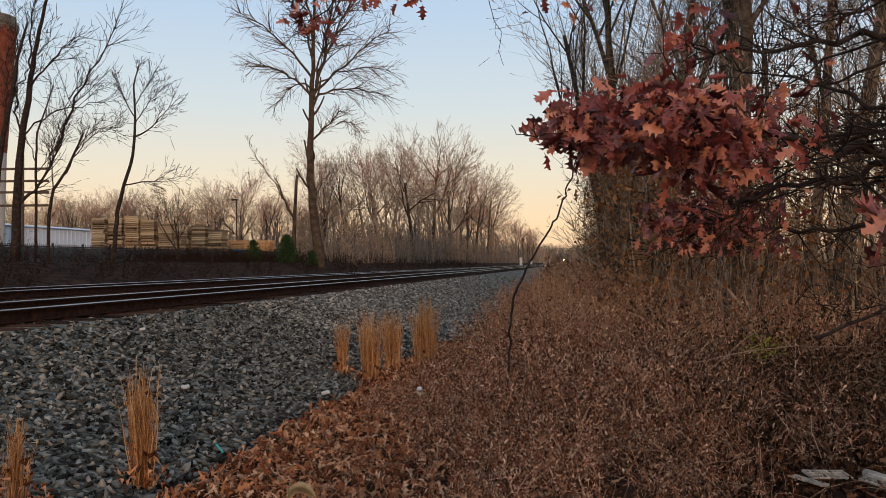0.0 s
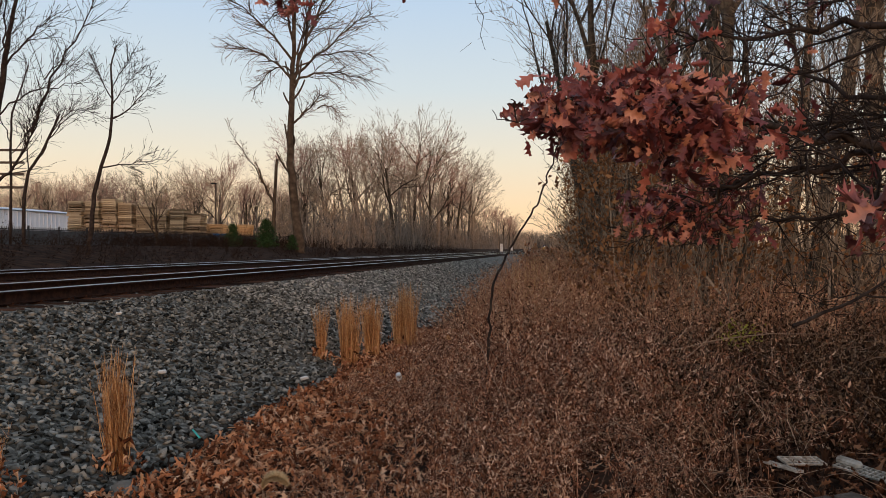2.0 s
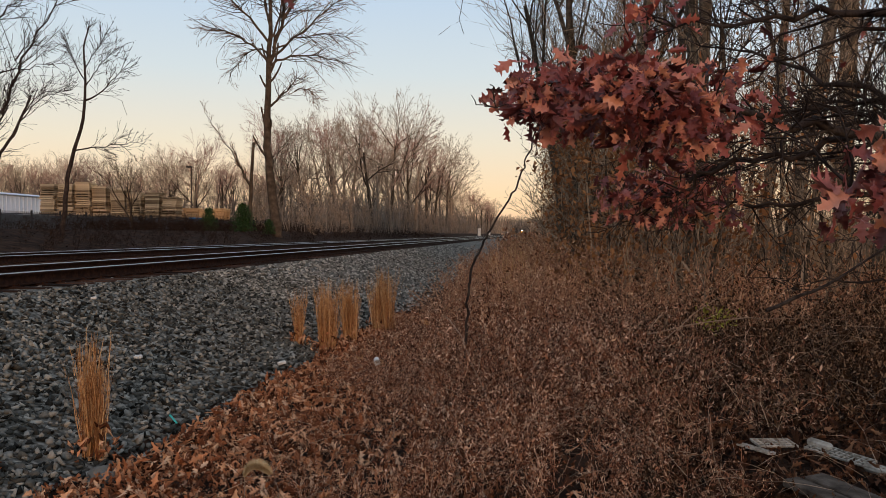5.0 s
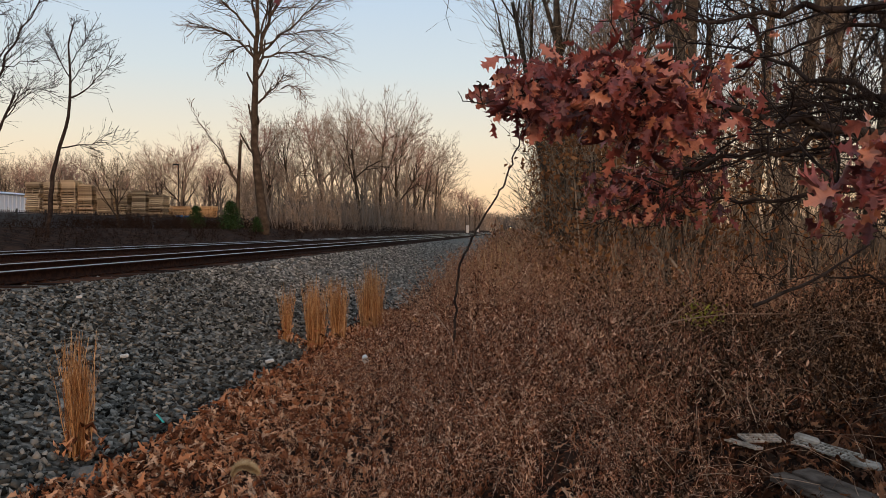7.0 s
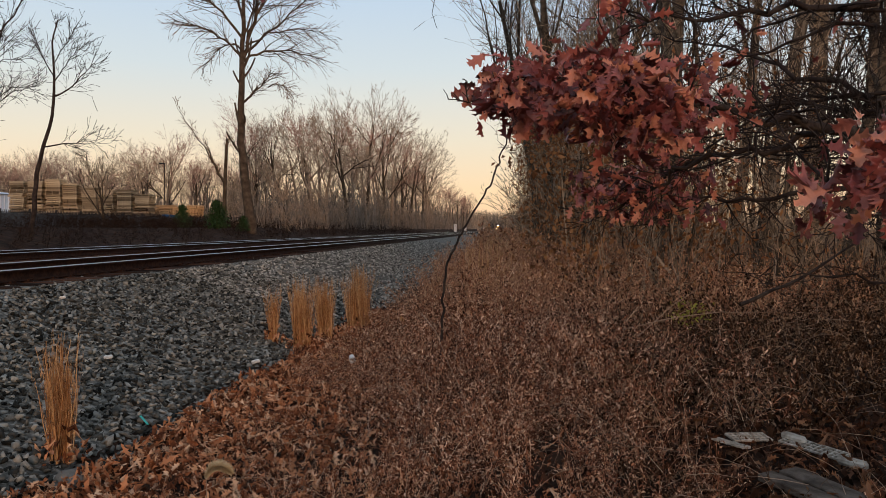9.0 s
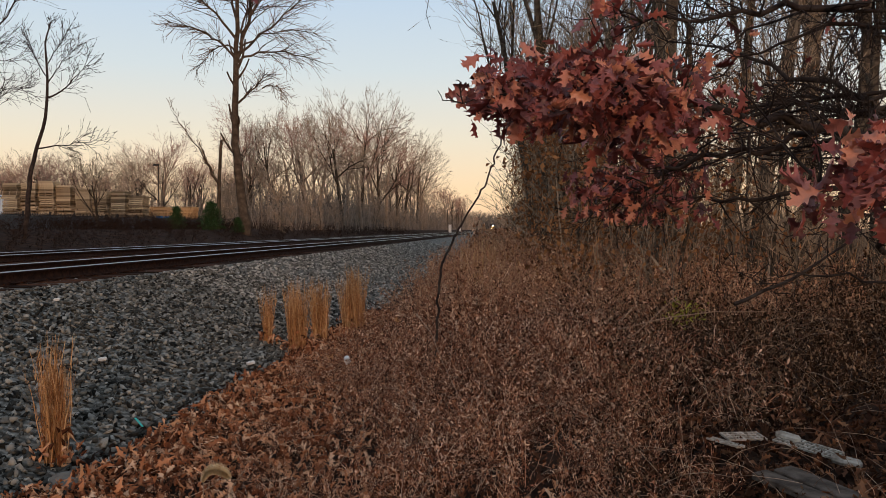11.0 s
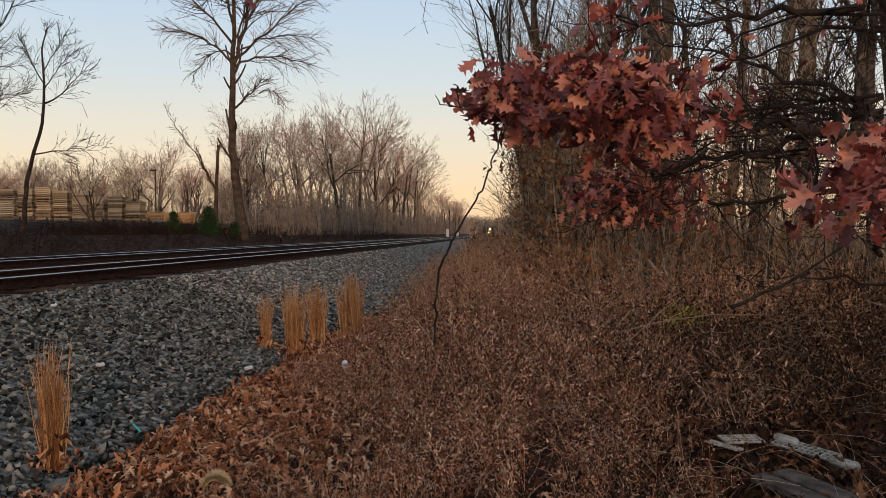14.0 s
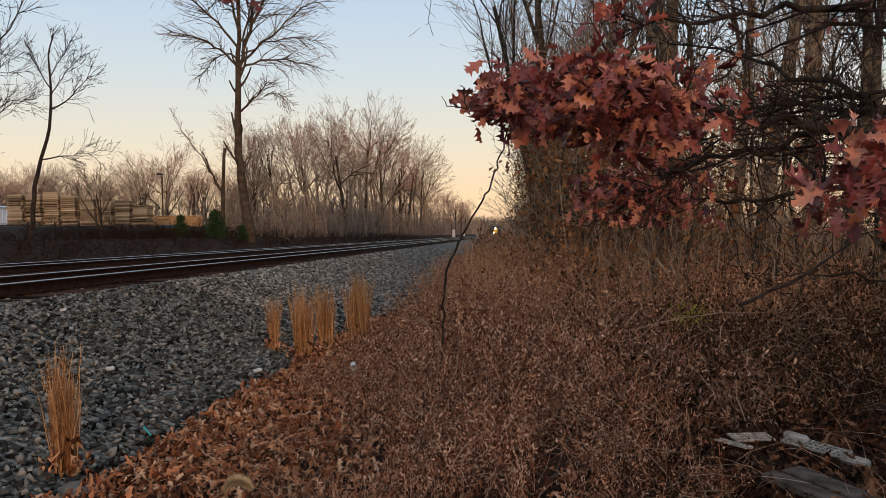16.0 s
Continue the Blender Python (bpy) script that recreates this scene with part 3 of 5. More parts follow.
def build_far_woods():
    rng = np.random.default_rng(7)
    label, group = "tall bare deciduous tree in the wood across the tracks", "wood across the tracks"
    for i in range(66):                                     # wood on the far side of the line, highest some way along it
        y = 92 + 330 * (i / 66.0) ** 1.4 + rng.uniform(-4, 4)
        deep = 20 * rng.random() ** 1.6
        x = -20.0 - deep + bend(y) - max(0, 104 - y) * 0.3
        tall = float(np.interp(y, [88, 100, 125, 165, 215, 300, 430], [13.5, 17.0, 22.5, 26.0, 22.0, 18.0, 14.0]))
        plant_tree(FAR_KINDS, i, x, y, tall / 16.0 * (rng.uniform(0.84, 1.02) if i % 3 else rng.uniform(0.5, 0.75)), label, group, rng.uniform(0, 6.28))
    for i in range(84):                                     # lower wood behind the timber yard
        y = rng.uniform(104, 150)
        x = -32 - 84 * (i / 84.0) - (y - 104) * 0.3 + rng.uniform(-2, 2)
        plant_tree(FAR_KINDS, i * 3 + i // 6, x, y, rng.uniform(0.56, 0.86) * (y / 120) ** 0.5, "bare deciduous tree behind the timber yard", "wood behind the yard", rng.uniform(0, 6.28))
    for i in range(24):                                     # trees that close the view down the line
        y = rng.uniform(620, 1000)
        x = -45 + 80 * (i / 24.0) + bend(y) + rng.uniform(-4, 4)
        plant_tree(FAR_KINDS, i, x + (0 if abs(x - bend(y) + 10) > 8 else 14), y, rng.uniform(0.8, 1.1), "distant bare tree beside the line", "distant trees", rng.uniform(0, 6.28))
    spots = []
    for i in range(5200):                                   # leafless thicket filling the wood across the line
        y = 66 + 330 * rng.random() ** 1.6
        spots.append((-18.6 - 50 * rng.random() ** 1.5 + bend(y) - max(0, 95 - y) * 0.15 * rng.random(), y))
    spots = [p for p in spots if not (p[0] < -23 and p[1] < 86)]
    spots += [(-26 - 130 * rng.random(), 100 + 60 * rng.random()) for i in range(3000)]
    thicket("far_thicket", spots, rng, (2.0, 7.0), (0.015, 0.034), M_WOOD_HAZY, "dense leafless brown thicket in the wood across the tracks", 4)
    spots = [(-30 - 230 * rng.random() ** 1.1, 150 + 110 * rng.random()) for i in range(2300)]
    thicket("deep_wood", spots, rng, (5.0, 11.5), (0.05, 0.1), M_WOOD_HAZY, "brown depths of the leafless wood across the tracks", 4)
    spots = [(bend(y) - 22 - 30 * rng.random(), y) for y in (125 + 330 * rng.random() ** 1.3 for _ in range(2600))]
    thicket("deep_wood_along_line", spots, rng, (4.0, 9.0), (0.06, 0.11), M_WOOD_HAZY, "brown depths of the leafless wood further along the line", 4)
    spots = [(bend(y) + rng.uniform(-60, 45), y) for y in (560 + 560 * rng.random() for _ in range(1600))]
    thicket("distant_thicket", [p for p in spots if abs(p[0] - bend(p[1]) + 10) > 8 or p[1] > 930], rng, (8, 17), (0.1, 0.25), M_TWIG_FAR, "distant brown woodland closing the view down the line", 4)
    spots = [(bend(900) + rng.uniform(-60, 45), 885 + 200 * rng.random()) for _ in range(2200)]
    thicket("horizon_wood", spots, rng, (14, 23), (0.2, 0.4), M_WOOD_HAZY, "distant woodland on the horizon", 5)
    for i in range(46):                                     # scrub at the foot of the wood
        y = 64 + 200 * (i / 46.0) ** 1.3
        x = -18.4 - rng.random() * 6 + bend(y)
        plant_tree(FAR_BUSH, i, x, y, rng.uniform(0.45, 1.0), "leafless brown bush at the edge of the wood", "bushes across the tracks", rng.uniform(0, 6.28), "bare_bush")


def build_near_woods():
    rng = np.random.default_rng(11)
    for i in range(46):                                     # wood on the near side
        y = 20 + 190 * (i / 46.0) ** 1.6 + rng.uniform(-0.6, 0.6)
        x = 1.7 + 0.012 * y + 15 * rng.random() ** 1.2
        plant_tree(NEAR_KINDS, i, x, y, rng.uniform(0.75, 1.15), "bare grey-barked tree at the edge of the wood", "wood beside the scrub", rng.uniform(0, 6.28))
    for i in range(44):
        y = 14 + 150 * (i / 44.0) ** 1.5 + rng.uniform(-0.6, 0.6)
        x = 1.4 + 5.5 * rng.random() ** 1.5
        plant_tree(BUSHY_KINDS, i, x, y, rng.uniform(0.55, 1.0), "twiggy leafless sapling in the undergrowth", "saplings beside the scrub", rng.uniform(0, 6.28), "sapling")
    for x, y, k, size in ((1.35, 27.0, 3, 1.3), (1.95, 21.0, 1, 1.1), (3.2, 19.5, 2, 1.45), (4.3, 21.0, 0, 1.5), (5.0, 17.0, 1, 1.2), (6.6, 18.5, 3, 1.5), (8.2, 21.0, 2, 1.3), (8.0, 16.5, 0, 1.35), (1.2, 32.0, 1, 1.2), (6.0, 24.0, 2, 1.2), (1.1, 38.0, 3, 0.9)):
        plant_tree(NEAR_KINDS, k, x, y, size, "bare grey-barked tree at the edge of the wood", "wood beside the scrub", rng.uniform(0, 6.28))
    for i in range(16):                                     # twiggy edge towards the line
        y = 22 + 34 * (i / 16.0)
        plant_tree(BUSHY_KINDS, i, 0.9 + 1.2 * rng.random(), y, rng.uniform(0.85, 1.45), "tall twiggy sapling at the edge of the wood", "saplings beside the scrub", rng.uniform(0, 6.28), "sapling")
    for i in range(9):                                      # unseen trees added behind, to shade the scrub from the low sun
        plant_tree(BUSHY_KINDS, i, 7.0 + 12 * rng.random(), -6.0 - 6.0 * i, rng.uniform(0.9, 1.6), "unseen bare tree added behind to shade the scrub", "wood beside the scrub", rng.uniform(0, 6.28))
    spots = [(1.2 + 26 * rng.random() ** 1.1, 15 + 55 * rng.random() ** 1.1) for i in range(230)]
    thicket("near_canopy", spots, rng, (6.5, 12.5), (0.009, 0.02), M_TWIG, "slim leafless stems crowding the wood", 13)
    spots = [(1.6 + 30 * rng.random() ** 1.2, 13 + 75 * rng.random() ** 1.2) for i in range(3200)]
    thicket("near_thicket", spots, rng, (1.5, 4.8), (0.004, 0.013), M_TWIG, "dense leafless thicket between the trees of the wood", 6)
    for i in range(18):
        y = 15 + 50 * rng.random()
        x = 4.5 + 24 * rng.random()
        plant_tree(BUSHY_KINDS, i, x, y, rng.uniform(0.5, 1.0), "twiggy leafless sapling in the undergrowth", "saplings beside the scrub", rng.uniform(0, 6.28), "sapling")
    for i in range(30):
        y = 200 + 420 * (i / 30.0)
        plant_tree(FAR_KINDS, i, 4 + 10 * rng.random() + bend(y), y, rng.uniform(0.6, 0.9), "bare tree on the near side of the line", "wood beside the scrub", rng.uniform(0, 6.28))
    for i in range(26):                                     # far row that closes the wood
        plant_tree(FAR_KINDS, i, 24 + 2.6 * i + rng.uniform(-2, 2), 45 + rng.uniform(-8, 30), rng.uniform(0.5, 0.8), "bare tree deeper in the wood", "wood beside the scrub", rng.uniform(0, 6.28))


def small_leaf(rng, size, curl=0.5):
    """A small curled dry leaf: four triangles."""
    w = rng.uniform(0.3, 0.5)
    V = np.array([(0, 0, 0), (0.35, -w * 0.5, curl * 0.2), (0.4, 0, -0.05), (0.35, w * 0.5, curl * 0.25), (1, 0, curl * rng.uniform(-0.6, 0.6))]) * size
    return V, np.array([(0, 1, 2), (0, 2, 3), (1, 4, 2), (2, 4, 3)])


def weed_leaf(rng, size):
    """A tiny folded leaf: two triangles."""
    w = rng.uniform(0.2, 0.36)
    V = np.array([(0, 0, 0), (0.5, -w, rng.uniform(0, 0.3)), (1, 0, rng.uniform(-0.4, 0.4)), (0.45, w, rng.uniform(0, 0.3))]) * size
    return V, np.array([(0, 1, 2), (0, 2, 3)])


def curl_leaf(rng, size):
    """A dry leaf rolled along its length: four triangles on an arc."""
    w, b = rng.uniform(0.07, 0.15), rng.uniform(0.8, 2.9) * rng.choice((-1, 1))
    arc = [(math.sin(b * t) / b, (1 - math.cos(b * t)) / b) for t in (0, 0.4, 0.75, 1)]
    k = rng.uniform(-0.1, 0.1)
    V = np.array([(arc[0][0], 0, arc[0][1]), (arc[1][0], -w, arc[1][1] + k), (arc[1][0], w, arc[1][1]), (arc[2][0], -w * 0.8, arc[2][1]), (arc[2][0], w * 0.8, arc[2][1] + k), (arc[3][0], 0, arc[3][1])]) * size
    return V, np.array([(0, 1, 2), (1, 3, 4), (1, 4, 2), (3, 5, 4)])


def turned(rng, V, p, level=1.0):
    R = np.array(Euler((rng.normal(0, level), rng.normal(0, level), rng.uniform(0, 6.283))).to_matrix())
    return V @ R.T + p


def build_persistent_leaves():
    """Tan leaves that still hang on the saplings at the edge of the wood."""
    rng = np.random.default_rng(31)
    out = []
    for c in range(760):
        y = 13 + 40 * rng.random() ** 1.2
        x = 0.55 + 4.0 * rng.random() ** 1.1
        z = rng.uniform(1.0, 2.2 + 0.14 * y)
        for i in range(26):
            V, F = weed_leaf(rng, rng.uniform(0.07, 0.14))
            out.append((turned(rng, V, (x + rng.normal(0, 0.4), y + rng.normal(0, 0.5), z + rng.normal(0, 0.3))), F))
    V, F = merge(out)
    tagged(new("withered_leaves", np_mesh("withered_leaves", V, F, M_BEECH)), "withered tan leaves still hanging on the saplings", "leaves", kind="stuff")


# ---------------------------------------------------------------- single trees across the line


def build_single_trees():
    # the tall tree: bare leaning bole with broken stubs, then a fan of rising limbs
    limbs = [((-0.75, 12.2), (-2.2, 14.2), (-5.0, 14.4), 0.09), ((-0.7, 12.6), (-1.8, 14.0), (-3.6, 11.4), 0.07), ((-0.6, 13.4), (-2.4, 16.4), (-5.2, 17.6), 0.1),
             ((-0.5, 14.5), (-1.6, 18.2), (-3.8, 20.6), 0.1), ((-0.5, 15.5), (-0.9, 19.5), (-1.6, 23.0), 0.11), ((-0.55, 12.0), (0.3, 16.0), (0.6, 22.0), 0.15),
             ((-0.3, 13.0), (1.0, 16.5), (2.4, 20.5), 0.12), ((-0.35, 12.4), (1.6, 15.0), (4.2, 17.8), 0.1), ((-0.5, 11.8), (1.6, 13.4), (4.4, 12.2), 0.09),
             ((-0.4, 12.8), (1.6, 14.6), (4.6, 14.0), 0.07), ((-0.3, 13.8), (0.9, 17.4), (4.0, 19.6), 0.08), ((-0.6, 9.0), (0.5, 9.6), (1.9, 10.9), 0.09), ((1.2, 10.0), (2.2, 10.6), (3.1, 9.2), 0.05)]
    stubs = [((-0.65, 6.8), (-1.2, 9.0), 0.1), ((-0.7, 5.4), (-1.75, 7.0), 0.09), ((-0.7, 10.2), (-1.3, 11.2), 0.09), ((-0.6, 10.6), (0.35, 12.0), 0.09), ((-0.6, 11.2), (0.3, 13.2), 0.1), ((-0.65, 7.4), (-0.2, 8.0), 0.1), ((-0.7, 12.0), (-1.2, 13.4), 0.08)]
    shaped_tree(104, [(-17.95, 55.0), (-0.15, 1.2), (-0.4, 3.4), (-0.75, 6.2), (-0.7, 9.0), (-0.62, 12.0), (-0.5, 15.0), (-0.4, 19.0), (-0.2, 23.5)], 0.4, 0.05, limbs, "tall bare tree with a leaning bole and broken stubs", bark=M_BARK_TALL, twig=M_TWIG_TALL, thin=0.009, twiggy=0.4, droop=0.06, dense=3, stubs=stubs)
    # broken snags at its side
    shaped_tree(105, [(-20.6, 57.0), (0.0, 2.0), (0.1, 4.2), (0.25, 6.4)], 0.17, 0.1, [((0.05, 3.2), (-0.8, 4.4), (-1.2, 5.9), 0.12), ((-0.6, 4.4), (-1.8, 6.2), (-3.4, 8.6), 0.05)], "dead broken tree beside the tall one", bark=M_BARK_TALL, twig=M_TWIG_TALL, thin=0.012, twiggy=0.12)
    lab, grp = "slender dark bare tree on the bank beyond the tracks", "slender trees on the bank"
    shaped_tree(111, [(-22.08, 29.0), (0.05, 1.6), (0.13, 3.3), (0.33, 5.3), (0.62, 7.0), (0.8, 8.2), (1.15, 9.6), (1.5, 11.2)], 0.19, 0.045,
                [((0.1, 2.2), (1.5, 3.0), (2.1, 5.6), 0.075), ((1.75, 4.4), (2.5, 7.2), (4.05, 9.6), 0.06), ((0.45, 5.1), (1.2, 6.2), (3.9, 6.4), 0.04), ((0.68, 7.0), (1.5, 8.0), (3.0, 8.9), 0.05),
                 ((2.3, 6.4), (2.9, 7.2), (3.6, 6.8), 0.03), ((0.7, 7.6), (0.4, 9.2), (0.9, 10.6), 0.04), ((0.3, 5.0), (-0.4, 6.6), (-0.3, 8.8), 0.04)], lab, grp, deep=0.2)
    shaped_tree(112, [(-20.60, 29.0), (0.0, 1.8), (0.2, 2.9), (0.75, 3.6), (1.2, 4.5), (1.5, 5.1)], 0.075, 0.035,
                [((0.75, 3.5), (1.3, 5.0), (3.0, 5.4), 0.03), ((1.1, 4.3), (1.9, 5.8), (2.9, 5.0), 0.025), ((0.2, 2.8), (0.1, 4.4), (0.6, 5.6), 0.025)], lab, grp, deep=0.2)
    shaped_tree(114, [(-21.46, 29.4), (0.02, 2.2), (0.0, 4.2), (0.05, 5.2), (0.45, 6.2), (0.75, 7.1)], 0.06, 0.022, [((0.0, 4.0), (-0.4, 5.2), (-0.5, 6.6), 0.022), ((0.02, 3.6), (0.8, 4.2), (1.2, 5.6), 0.022)], lab, grp, deep=0.2)
    shaped_tree(113, [(-17.89, 29.0), (0.15, 1.6), (0.3, 2.6), (0.52, 3.4), (0.87, 4.5), (0.95, 5.4), (0.95, 6.3), (0.9, 7.2), (1.12, 8.0)], 0.095, 0.022,
                [((0.57, 3.35), (1.5, 3.5), (2.8, 3.7), 0.03), ((0.92, 5.2), (1.9, 5.5), (2.5, 6.7), 0.035), ((0.95, 5.7), (1.4, 6.6), (2.1, 7.2), 0.025), ((0.93, 6.0), (0.4, 6.8), (0.1, 7.6), 0.025), ((0.95, 6.4), (1.4, 7.2), (1.7, 7.8), 0.022)], lab, grp, twiggy=0.26, deep=0.2)
    shaped_tree(115, [(-22.79, 28.5), (0.3, 3.0), (0.55, 5.0), (0.95, 6.6), (1.15, 8.0), (1.6, 9.4)], 0.13, 0.04, [((0.6, 5.0), (0.6, 6.6), (0.5, 8.6), 0.04), ((0.95, 6.4), (1.6, 7.8), (2.6, 8.8), 0.035), ((1.1, 7.6), (1.2, 9.0), (1.0, 10.4), 0.03)], lab, grp, deep=0.2)
    t = crown_tree(116, 5.2, 0.1, 0.2, 6, 0.7, 0.01, M_BARK, M_TWIG, 3)
    plant_tree([t], 0, -25.4, 49.0, 1.0, "low spreading bare tree on the bank", "", 0.8)


def build_evergreens():
    rng = np.random.default_rng(17)
    for x, y, s in ((-19.3, 52.0, 1.0), (-22.9, 55.0, 0.85), (-18.2, 54.0, 0.55)):
        ev = tagged(new("evergreen_bush"), "small dark green evergreen on the bank", "evergreen", "evergreens on the bank")
        ev.matrix_basis = Matrix.LocRotScale((x, y, ground_z(x, y)), None, (s, s, s))
        bm = bmesh.new()
        cyl(bm, (0, 0, -0.1), (0, 0, 1.6), 0.05, 0.015, 7)
        part("trunk", bm, M_BARK, ev)
        out = []
        for i in range(2200):
            z = 1.75 * rng.random() ** 1.1
            r = 1.0 * (1 - z / 1.85) ** 0.5 * (0.75 + 0.3 * math.sin(i * 1.7)) * rng.random() ** 0.5
            a = rng.uniform(0, 6.283)
            V = np.array([(0, 0, 0), (0.07, 0.025, 0.01), (0.2, 0, 0.05), (0.07, -0.025, 0)])
            out.append((turned(rng, V, (r * math.cos(a), r * math.sin(a), z + 0.1), 0.6), np.array([(0, 1, 2), (0, 2, 3)])))
        V, F = merge(out)
        child("crown", np_mesh("crown", V, F, M_GREEN), ev)


# ---------------------------------------------------------------- the timber yard


def pallet_mesh(material):
    """A nailed pallet: deck boards, stringers and bottom boards, welded where they meet."""
    bm = bmesh.new()
    board_x = [-0.55 + 0.2 * i for i in range(6)]
    cuts_x = sorted(v for x in board_x for v in (x, x + 0.1))
    cuts_y = [-0.6, -0.575, -0.525, -0.025, 0.025, 0.525, 0.575, 0.6]

    def cell(x0, x1, y0, y1, z0, z1):
        box(bm, (x0 + x1) / 2, (y0 + y1) / 2, (z0 + z1) / 2, x1 - x0, y1 - y0, z1 - z0)
    for x in board_x:
        for a, b in zip(cuts_y, cuts_y[1:]):
            cell(x, x + 0.1, a, b, 0.115, 0.137)
            if x in (board_x[0], board_x[2], board_x[5]):
                cell(x, x + 0.1, a, b, 0.0, 0.022)
    for y in (-0.575, -0.025, 0.525):
        for a, b in zip(cuts_x, cuts_x[1:]):
            cell(a, b, y, y + 0.05, 0.022, 0.115)
    bmesh.ops.remove_doubles(bm, verts=bm.verts, dist=0.0005)
    return bm_mesh("pallet", bm, material)


def build_yard():
    rng = np.random.default_rng(23)
    old, fresh = pallet_mesh(M_PALLET), pallet_mesh(M_PALLET_NEW)
    i = 0
    spots = []
    for k, n in enumerate((24, 24, 25, 23, 22, 20, 20, 18)):
        spots.append((-36.55 + 1.225 * k + rng.normal(0, 0.03), 58.0 + 0.3 * k, n, old, "tall stack of weathered wooden pallets in the yard", 1.0))
    for k in range(4):
        spots.append((-31.75 + 1.27 * k, 70.0, 14 - (k == 2), fresh, "low stack of fresh orange-brown pallets in the yard", 1.0))
    for x, y, n, me, label, s in spots:
        st = tagged(new("pallet_stack"), label, "pallets", "pallet stacks")
        z = ground_z(x, y)
        st.matrix_basis = pose(x, y, z)
        for j in range(n):
            child("pallet", me, st, m=pose(rng.normal(0, 0.03), rng.normal(0, 0.03), 0.145 * j, 0, 0, (90 if rng.random() < 0.2 else 0) + rng.normal(0, 1.2)))
    # plastic drums
    for x, y in ((-29.6, 67.5), (-28.95, 67.7)):
        bm = bmesh.new()
        cyl(bm, (0, 0, 0), (0, 0, 1.15), 0.3, 0.3, 16)
        for z in (0.38, 0.78):
            cyl(bm, (0, 0, z), (0, 0, z + 0.05), 0.315, 0.315, 16)
        d = tagged(new("drum", bm_mesh("drum", bm, M_BLUE)), "blue plastic drum beside the pallets", "drum", "drums")
        d.matrix_basis = pose(x, y, ground_z(x, y) + 0.0)
    # lamp post
    lp = tagged(new("street_lamp"), "thin yard lamp post with a small flat head", "lamp post")
    lp.matrix_basis = pose(-32.95, 75, ground_z(-32.95, 75))
    bm = bmesh.new()
    cyl(bm, (0, 0, 0), (0, 0, 6.2), 0.1, 0.06, 10)
    part("post", bm, M_POLE, lp)
    bm = bmesh.new()
    box(bm, -0.22, 0, 6.2, 0.6, 0.2, 0.12, 0.02)
    part("lamp_head", bm, M_FENCE_D, lp)
    # warehouse
    wh = tagged(new("warehouse"), "long low warehouse with a pale sheet-metal wall and roof", "building")
    wh.matrix_basis = pose(-47.0, 45, 2.0)
    bm = bmesh.new()
    box(bm, -6, 17, 1.4, 12, 35, 3.0)
    part("wall", bm, M_WHITE, wh)
    rib = bmesh.new()
    box(rib, 0, 0, 0, 0.05, 0.06, 2.9)
    rib = bm_mesh("rib", rib, M_WHITE)
    for k in range(58):
        child("rib", rib, wh, m=pose(0.02, 0.0 + 0.6 * k, 1.4))
    bm = bmesh.new()
    v = [bm.verts.new(p) for p in ((0.3, -0.7, 2.9), (0.3, 34.8, 2.9), (-6, 34.8, 3.5), (-6, -0.7, 3.5), (-12.3, 34.8, 2.9), (-12.3, -0.7, 2.9))]
    bm.faces.new((v[0], v[1], v[2], v[3]))
    bm.faces.new((v[3], v[2], v[4], v[5]))
    bm.faces.new((v[1], v[4], v[2]))
    bm.faces.new((v[0], v[3], v[5]))
    bm.faces.new((v[0], v[5], v[4], v[1]))
    part("roof", bm, M_WHITE, wh)
    # chimney
    ch = tagged(new("chimney"), "tall red-brown chimney with pale rim at the yard", "chimney")
    ch.matrix_basis = pose(-46.8, 59, 1.7)
    bm = bmesh.new()
    cyl(bm, (0, 0, 0), (0, 0, 9.0), 0.8, 0.95, 28)
    part("plinth", bm, M_CONC, ch, "pale lower shaft")
    bm = bmesh.new()
    cyl(bm, (0, 0, 9.0), (0, 0, 19.2), 0.97, 1.65, 28)
    part("shaft", bm, M_TOWER, ch)
    bm = bmesh.new()
    cyl(bm, (0, 0, 19.2), (0, 0, 19.5), 1.72, 1.82, 28)
    for k in range(20):                                     # corbels under the lip
        a = 2 * math.pi * k / 20
        box(bm, 1.66 * math.cos(a), 1.66 * math.sin(a), 19.05, 0.16, 0.16, 0.34)
    cyl(bm, (0, 0, 19.5), (0, 0, 20.1), 1.6, 1.6, 28)
    part("rim", bm, M_LUMP, ch)
    # pole with cross-arms
    up = tagged(new("utility_pole"), "dark timber utility pole with four cross-arms", "utility pole")
    up.matrix_basis = pose(-31.5, 42, 1.7, 0, 0, 6)
    bm = bmesh.new()
    cyl(bm, (0, 0, -0.2), (0, 0, 8.0), 0.14, 0.1, 10)
    part("pole", bm, M_POLE, up)
    for z in (3.3, 4.06, 4.7, 5.4):
        bm = bmesh.new()
        box(bm, 0.2, -0.12, z, 2.9, 0.1, 0.13, 0.01)
        part("cross_arm", bm, M_POLE, up)
    # fence
    fe = tagged(new("fence"), "grey panelled yard fence with a dark toothed top rail", "fence")
    fe.matrix_basis = pose(-29.2, 37.4, 1.55, 0, 0, 84)
    bm = bmesh.new()
    box(bm, 0, 0, 0, 2.36, 0.04, 1.3)
    panel = bm_mesh("panel", bm, M_FENCE)
    bm = bmesh.new()
    box(bm, 0, 0, 0, 0.07, 0.09, 1.75, 0.008)
    post = bm_mesh("post", bm, M_FENCE_D)
    bm = bmesh.new()
    box(bm, 0, 0, 0, 2.4, 0.05, 0.06)
    for k in range(16):
        box(bm, -1.13 + 0.15 * k, 0, 0.08, 0.03, 0.03, 0.13)
